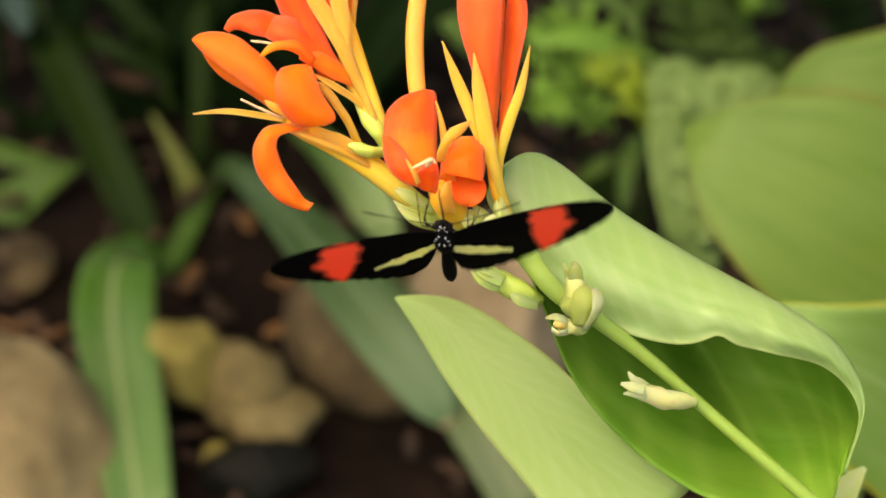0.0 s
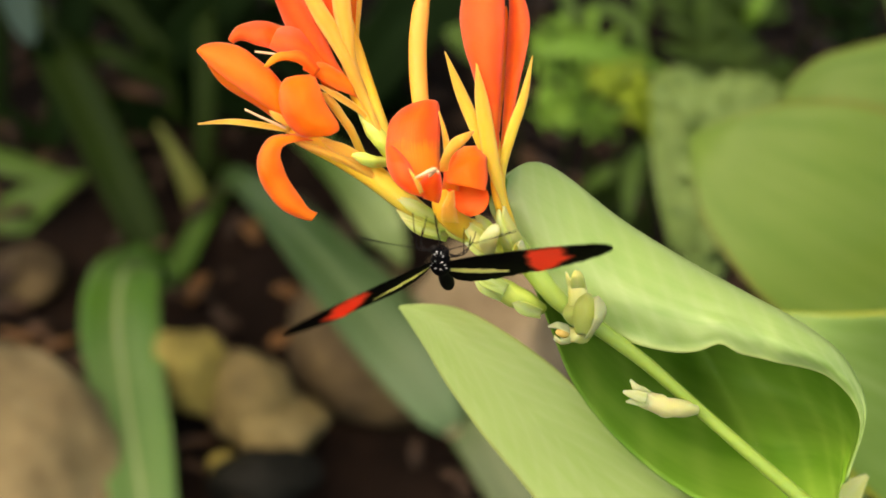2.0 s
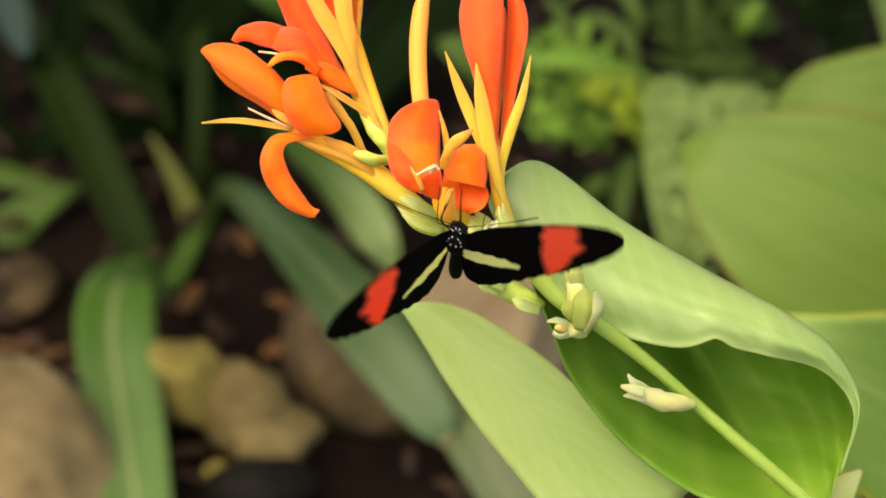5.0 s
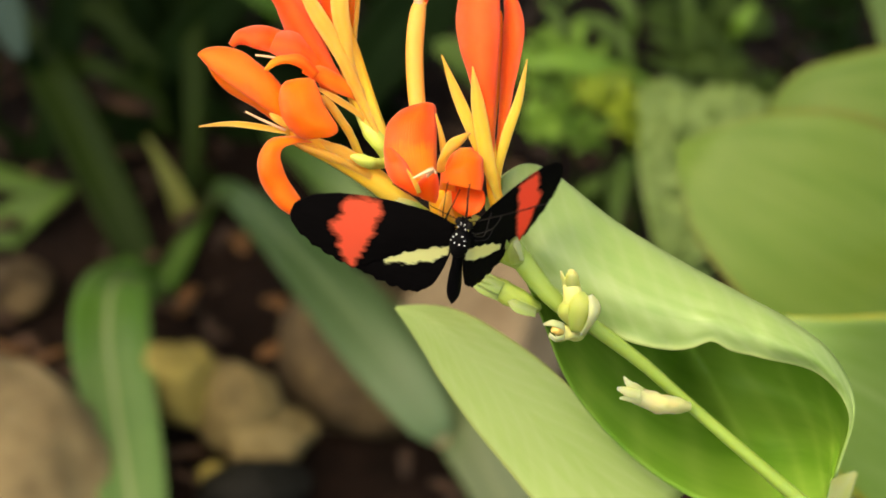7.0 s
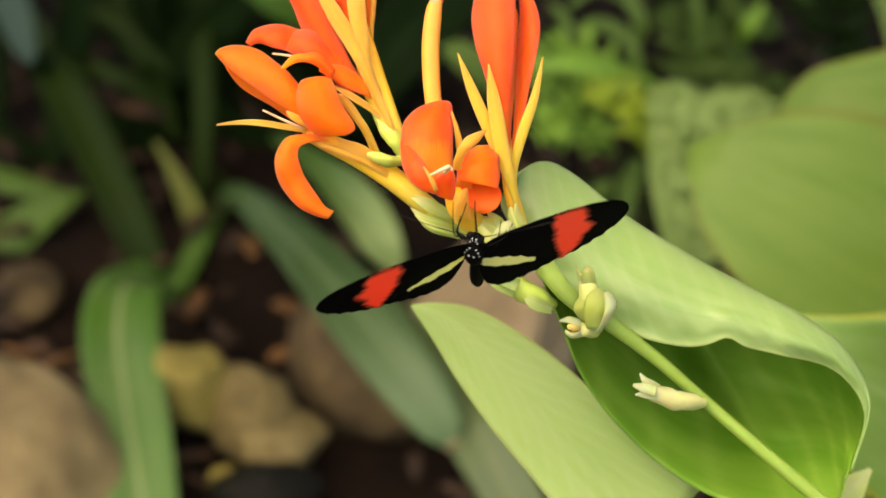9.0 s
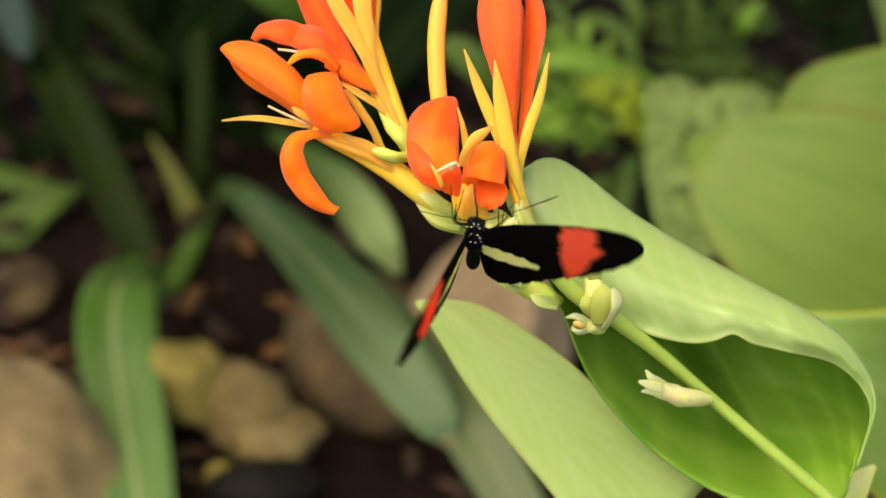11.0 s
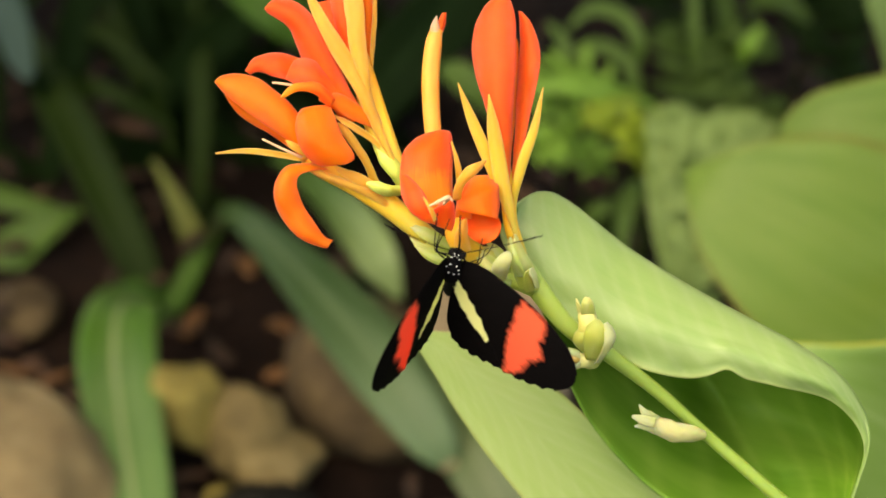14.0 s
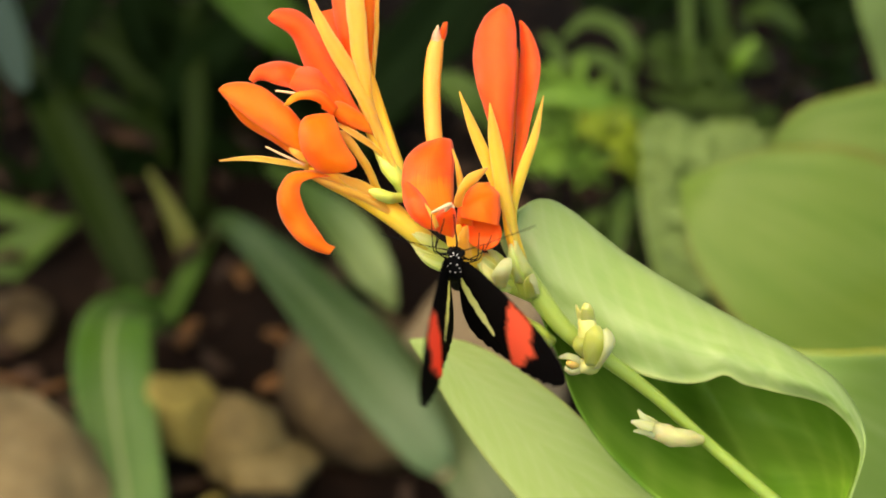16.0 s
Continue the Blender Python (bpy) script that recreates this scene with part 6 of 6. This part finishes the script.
    (10.7, 0.00507, 0.25336, 0.50941, 107.2, 7.4, -10.5, 54, -13, 16, 3, -0),
    (10.8, 0.00503, 0.25339, 0.50945, 107.2, 7.2, -10.0, 83, 5, 16, 3, -0),
    (10.9, 0.00501, 0.25342, 0.50950, 107.3, 7.1, -9.5, 89, 6, 16, 3, -0),
    (11.0, 0.00499, 0.25346, 0.50955, 107.3, 6.9, -9.1, 78, -6, 16, 4, -0),
    (11.1, 0.00498, 0.25350, 0.50961, 107.4, 6.7, -8.6, 52, -17, 17, 4, -0),
    (11.2, 0.00499, 0.25355, 0.50968, 107.4, 6.6, -8.1, 24, -19, 17, 4, -0),
    (11.3, 0.00500, 0.25361, 0.50976, 107.4, 6.4, -7.6, 20, -31, 17, 4, -0),
    (11.4, 0.00466, 0.25315, 0.50916, 107.6, 5.9, -7.1, 43, -13, 19, 2, -0),
    (11.5, 0.00450, 0.25291, 0.50885, 108.5, 0.5, -2.1, 54, 15, 18, 2, 3),
    (11.6, 0.00391, 0.25258, 0.50842, 104.5, -1.6, -0.1, 72, 45, 20, 0, 2),
    (11.7, 0.00425, 0.25272, 0.50862, 104.8, -5.2, 3.4, 72, 52, 21, -0, 3),
    (11.8, 0.00168, 0.25241, 0.50819, 100.5, -7.7, 6.0, 38, 58, 24, 2, 0),
    (11.9, 0.00299, 0.25308, 0.50911, 101.5, -6.2, 3.8, 38, 31, 24, 3, 1),
    (12.0, 0.00280, 0.25372, 0.50995, 99.2, -7.5, 3.1, 20, 9, 23, 7, 3),
    (12.1, 0.00191, 0.25350, 0.50966, 99.1, -10.1, 4.5, 2, 21, 25, 4, -2),
    (12.2, 0.00304, 0.25380, 0.51008, 99.6, -6.1, 1.8, 35, 26, 25, 2, -2),
    (12.3, 0.00239, 0.25408, 0.51045, 97.7, -8.4, 4.1, 44, 44, 26, -1, 1),
    (12.4, 0.00290, 0.25383, 0.51012, 99.8, -4.3, 1.4, 67, 58, 26, -2, 0),
    (12.5, 0.00289, 0.25407, 0.51045, 105.0, -3.1, 0.9, 75, 62, 26, -5, 4),
    (12.6, 0.00302, 0.25402, 0.51037, 101.0, -3.9, 2.2, 55, 55, 26, -2, 9),
    (12.7, 0.00220, 0.25437, 0.51084, 103.8, -6.0, 4.8, 39, 48, 25, -4, 5),
    (12.8, 0.00195, 0.25420, 0.51061, 102.1, -4.8, 4.9, 27, 37, 25, -8, 1),
    (12.9, 0.00252, 0.25415, 0.51054, 99.6, -3.5, 4.0, 38, 44, 25, -8, -1),
    (13.0, 0.00273, 0.25418, 0.51057, 96.3, -3.1, 3.1, 63, 66, 24, -6, -1),
    (13.1, 0.00290, 0.25430, 0.51073, 99.0, -5.0, 4.2, 70, 79, 24, -4, 0),
    (13.2, 0.00277, 0.25417, 0.51056, 102.5, -4.8, 3.8, 75, 75, 23, -7, -4),
    (13.3, 0.00247, 0.25445, 0.51094, 103.9, -2.2, 1.2, 68, 67, 21, -6, -3),
    (13.4, 0.00346, 0.25422, 0.51061, 109.3, -0.5, -0.4, 49, 54, 19, -2, 3),
    (13.5, 0.00296, 0.25384, 0.51010, 108.8, 3.8, -4.0, 47, 34, 16, -1, -3),
    (13.6, 0.00234, 0.25375, 0.50998, 104.0, 8.9, -8.8, 37, 23, 17, -2, -8),
    (13.7, 0.00244, 0.25355, 0.50971, 103.6, 10.6, -10.6, 50, 26, 18, -3, -8),
    (13.8, 0.00256, 0.25382, 0.51007, 102.9, 10.2, -10.7, 65, 39, 21, -4, -8),
    (13.9, 0.00270, 0.25401, 0.51034, 102.9, 11.9, -12.6, 79, 45, 23, -7, -11),
    (14.0, 0.00234, 0.25371, 0.50993, 102.0, 13.2, -13.7, 83, 32, 24, -7, -12),
    (14.1, 0.00164, 0.25323, 0.50928, 103.5, 12.5, -12.9, 64, 33, 25, -7, -11),
    (14.2, 0.00180, 0.25351, 0.50966, 103.5, 11.3, -12.2, 57, 14, 26, -8, -12),
    (14.3, 0.00171, 0.25319, 0.50923, 106.4, 11.0, -12.0, 53, 16, 26, -7, -10),
    (14.4, 0.00217, 0.25332, 0.50941, 105.0, 11.3, -13.3, 61, 25, 26, -6, -10),
    (14.5, 0.00223, 0.25352, 0.50968, 106.1, 14.0, -16.3, 78, 31, 25, -4, -5),
    (14.6, 0.00287, 0.25363, 0.50982, 101.5, 9.6, -13.6, 93, 46, 25, -6, -3),
    (14.7, 0.00323, 0.25423, 0.51062, 104.1, 7.6, -11.9, 94, 46, 23, -10, -6),
    (14.8, 0.00339, 0.25349, 0.50962, 103.8, 9.1, -13.5, 75, 29, 22, -9, -8),
    (14.9, 0.00228, 0.25333, 0.50940, 104.0, 8.3, -13.5, 51, 20, 19, -8, -6),
    (15.0, 0.00328, 0.25337, 0.50945, 108.4, 12.9, -17.6, 56, -14, 17, -8, -7),
    (15.1, 0.00237, 0.25319, 0.50920, 103.9, 14.4, -19.4, 51, -11, 20, -12, -10),
    (15.2, 0.00283, 0.25315, 0.50914, 107.3, 8.2, -12.5, 59, -4, 21, -11, -10),
    (15.3, 0.00214, 0.25317, 0.50916, 107.5, 6.7, -10.6, 58, 23, 23, -9, -11),
    (15.4, 0.00269, 0.25323, 0.50925, 109.8, 7.2, -10.2, 66, 29, 24, -8, -13),
    (15.5, 0.00323, 0.25332, 0.50937, 106.7, 6.1, -9.4, 66, 17, 24, -8, -13),
    (15.6, 0.00228, 0.25329, 0.50932, 108.3, 5.0, -8.1, 46, 23, 25, -6, -12),
    (15.7, 0.00326, 0.25349, 0.50959, 108.6, 2.4, -6.0, 47, 2, 25, -8, -9),
    (15.8, 0.00310, 0.25352, 0.50963, 106.1, 1.7, -5.9, 52, 11, 24, -8, -7),
    (15.9, 0.00244, 0.25426, 0.51065, 102.1, 1.9, -6.8, 72, 35, 25, -9, -3),
    (16.0, 0.00227, 0.25463, 0.51115, 105.4, 6.6, -10.8, 95, 42, 25, -11, 0),
]


def motions():
    walk(butterfly, [(r[0], pose(*r[1:7])) for r in FLIGHT])
    left, right = wings
    walk(abdomen, [(r[0], pose(0, -0.003, -0.0004, r[9], 0, 0)) for r in FLIGHT])
    walk(left, [(r[0], pose(-HIDE_X * MM, 0, HIDE_Z * MM, r[10], r[7], 0)) for r in FLIGHT])
    walk(right, [(r[0], pose(HIDE_X * MM, 0, HIDE_Z * MM, r[11], -r[8], 0)) for r in FLIGHT])


motions()
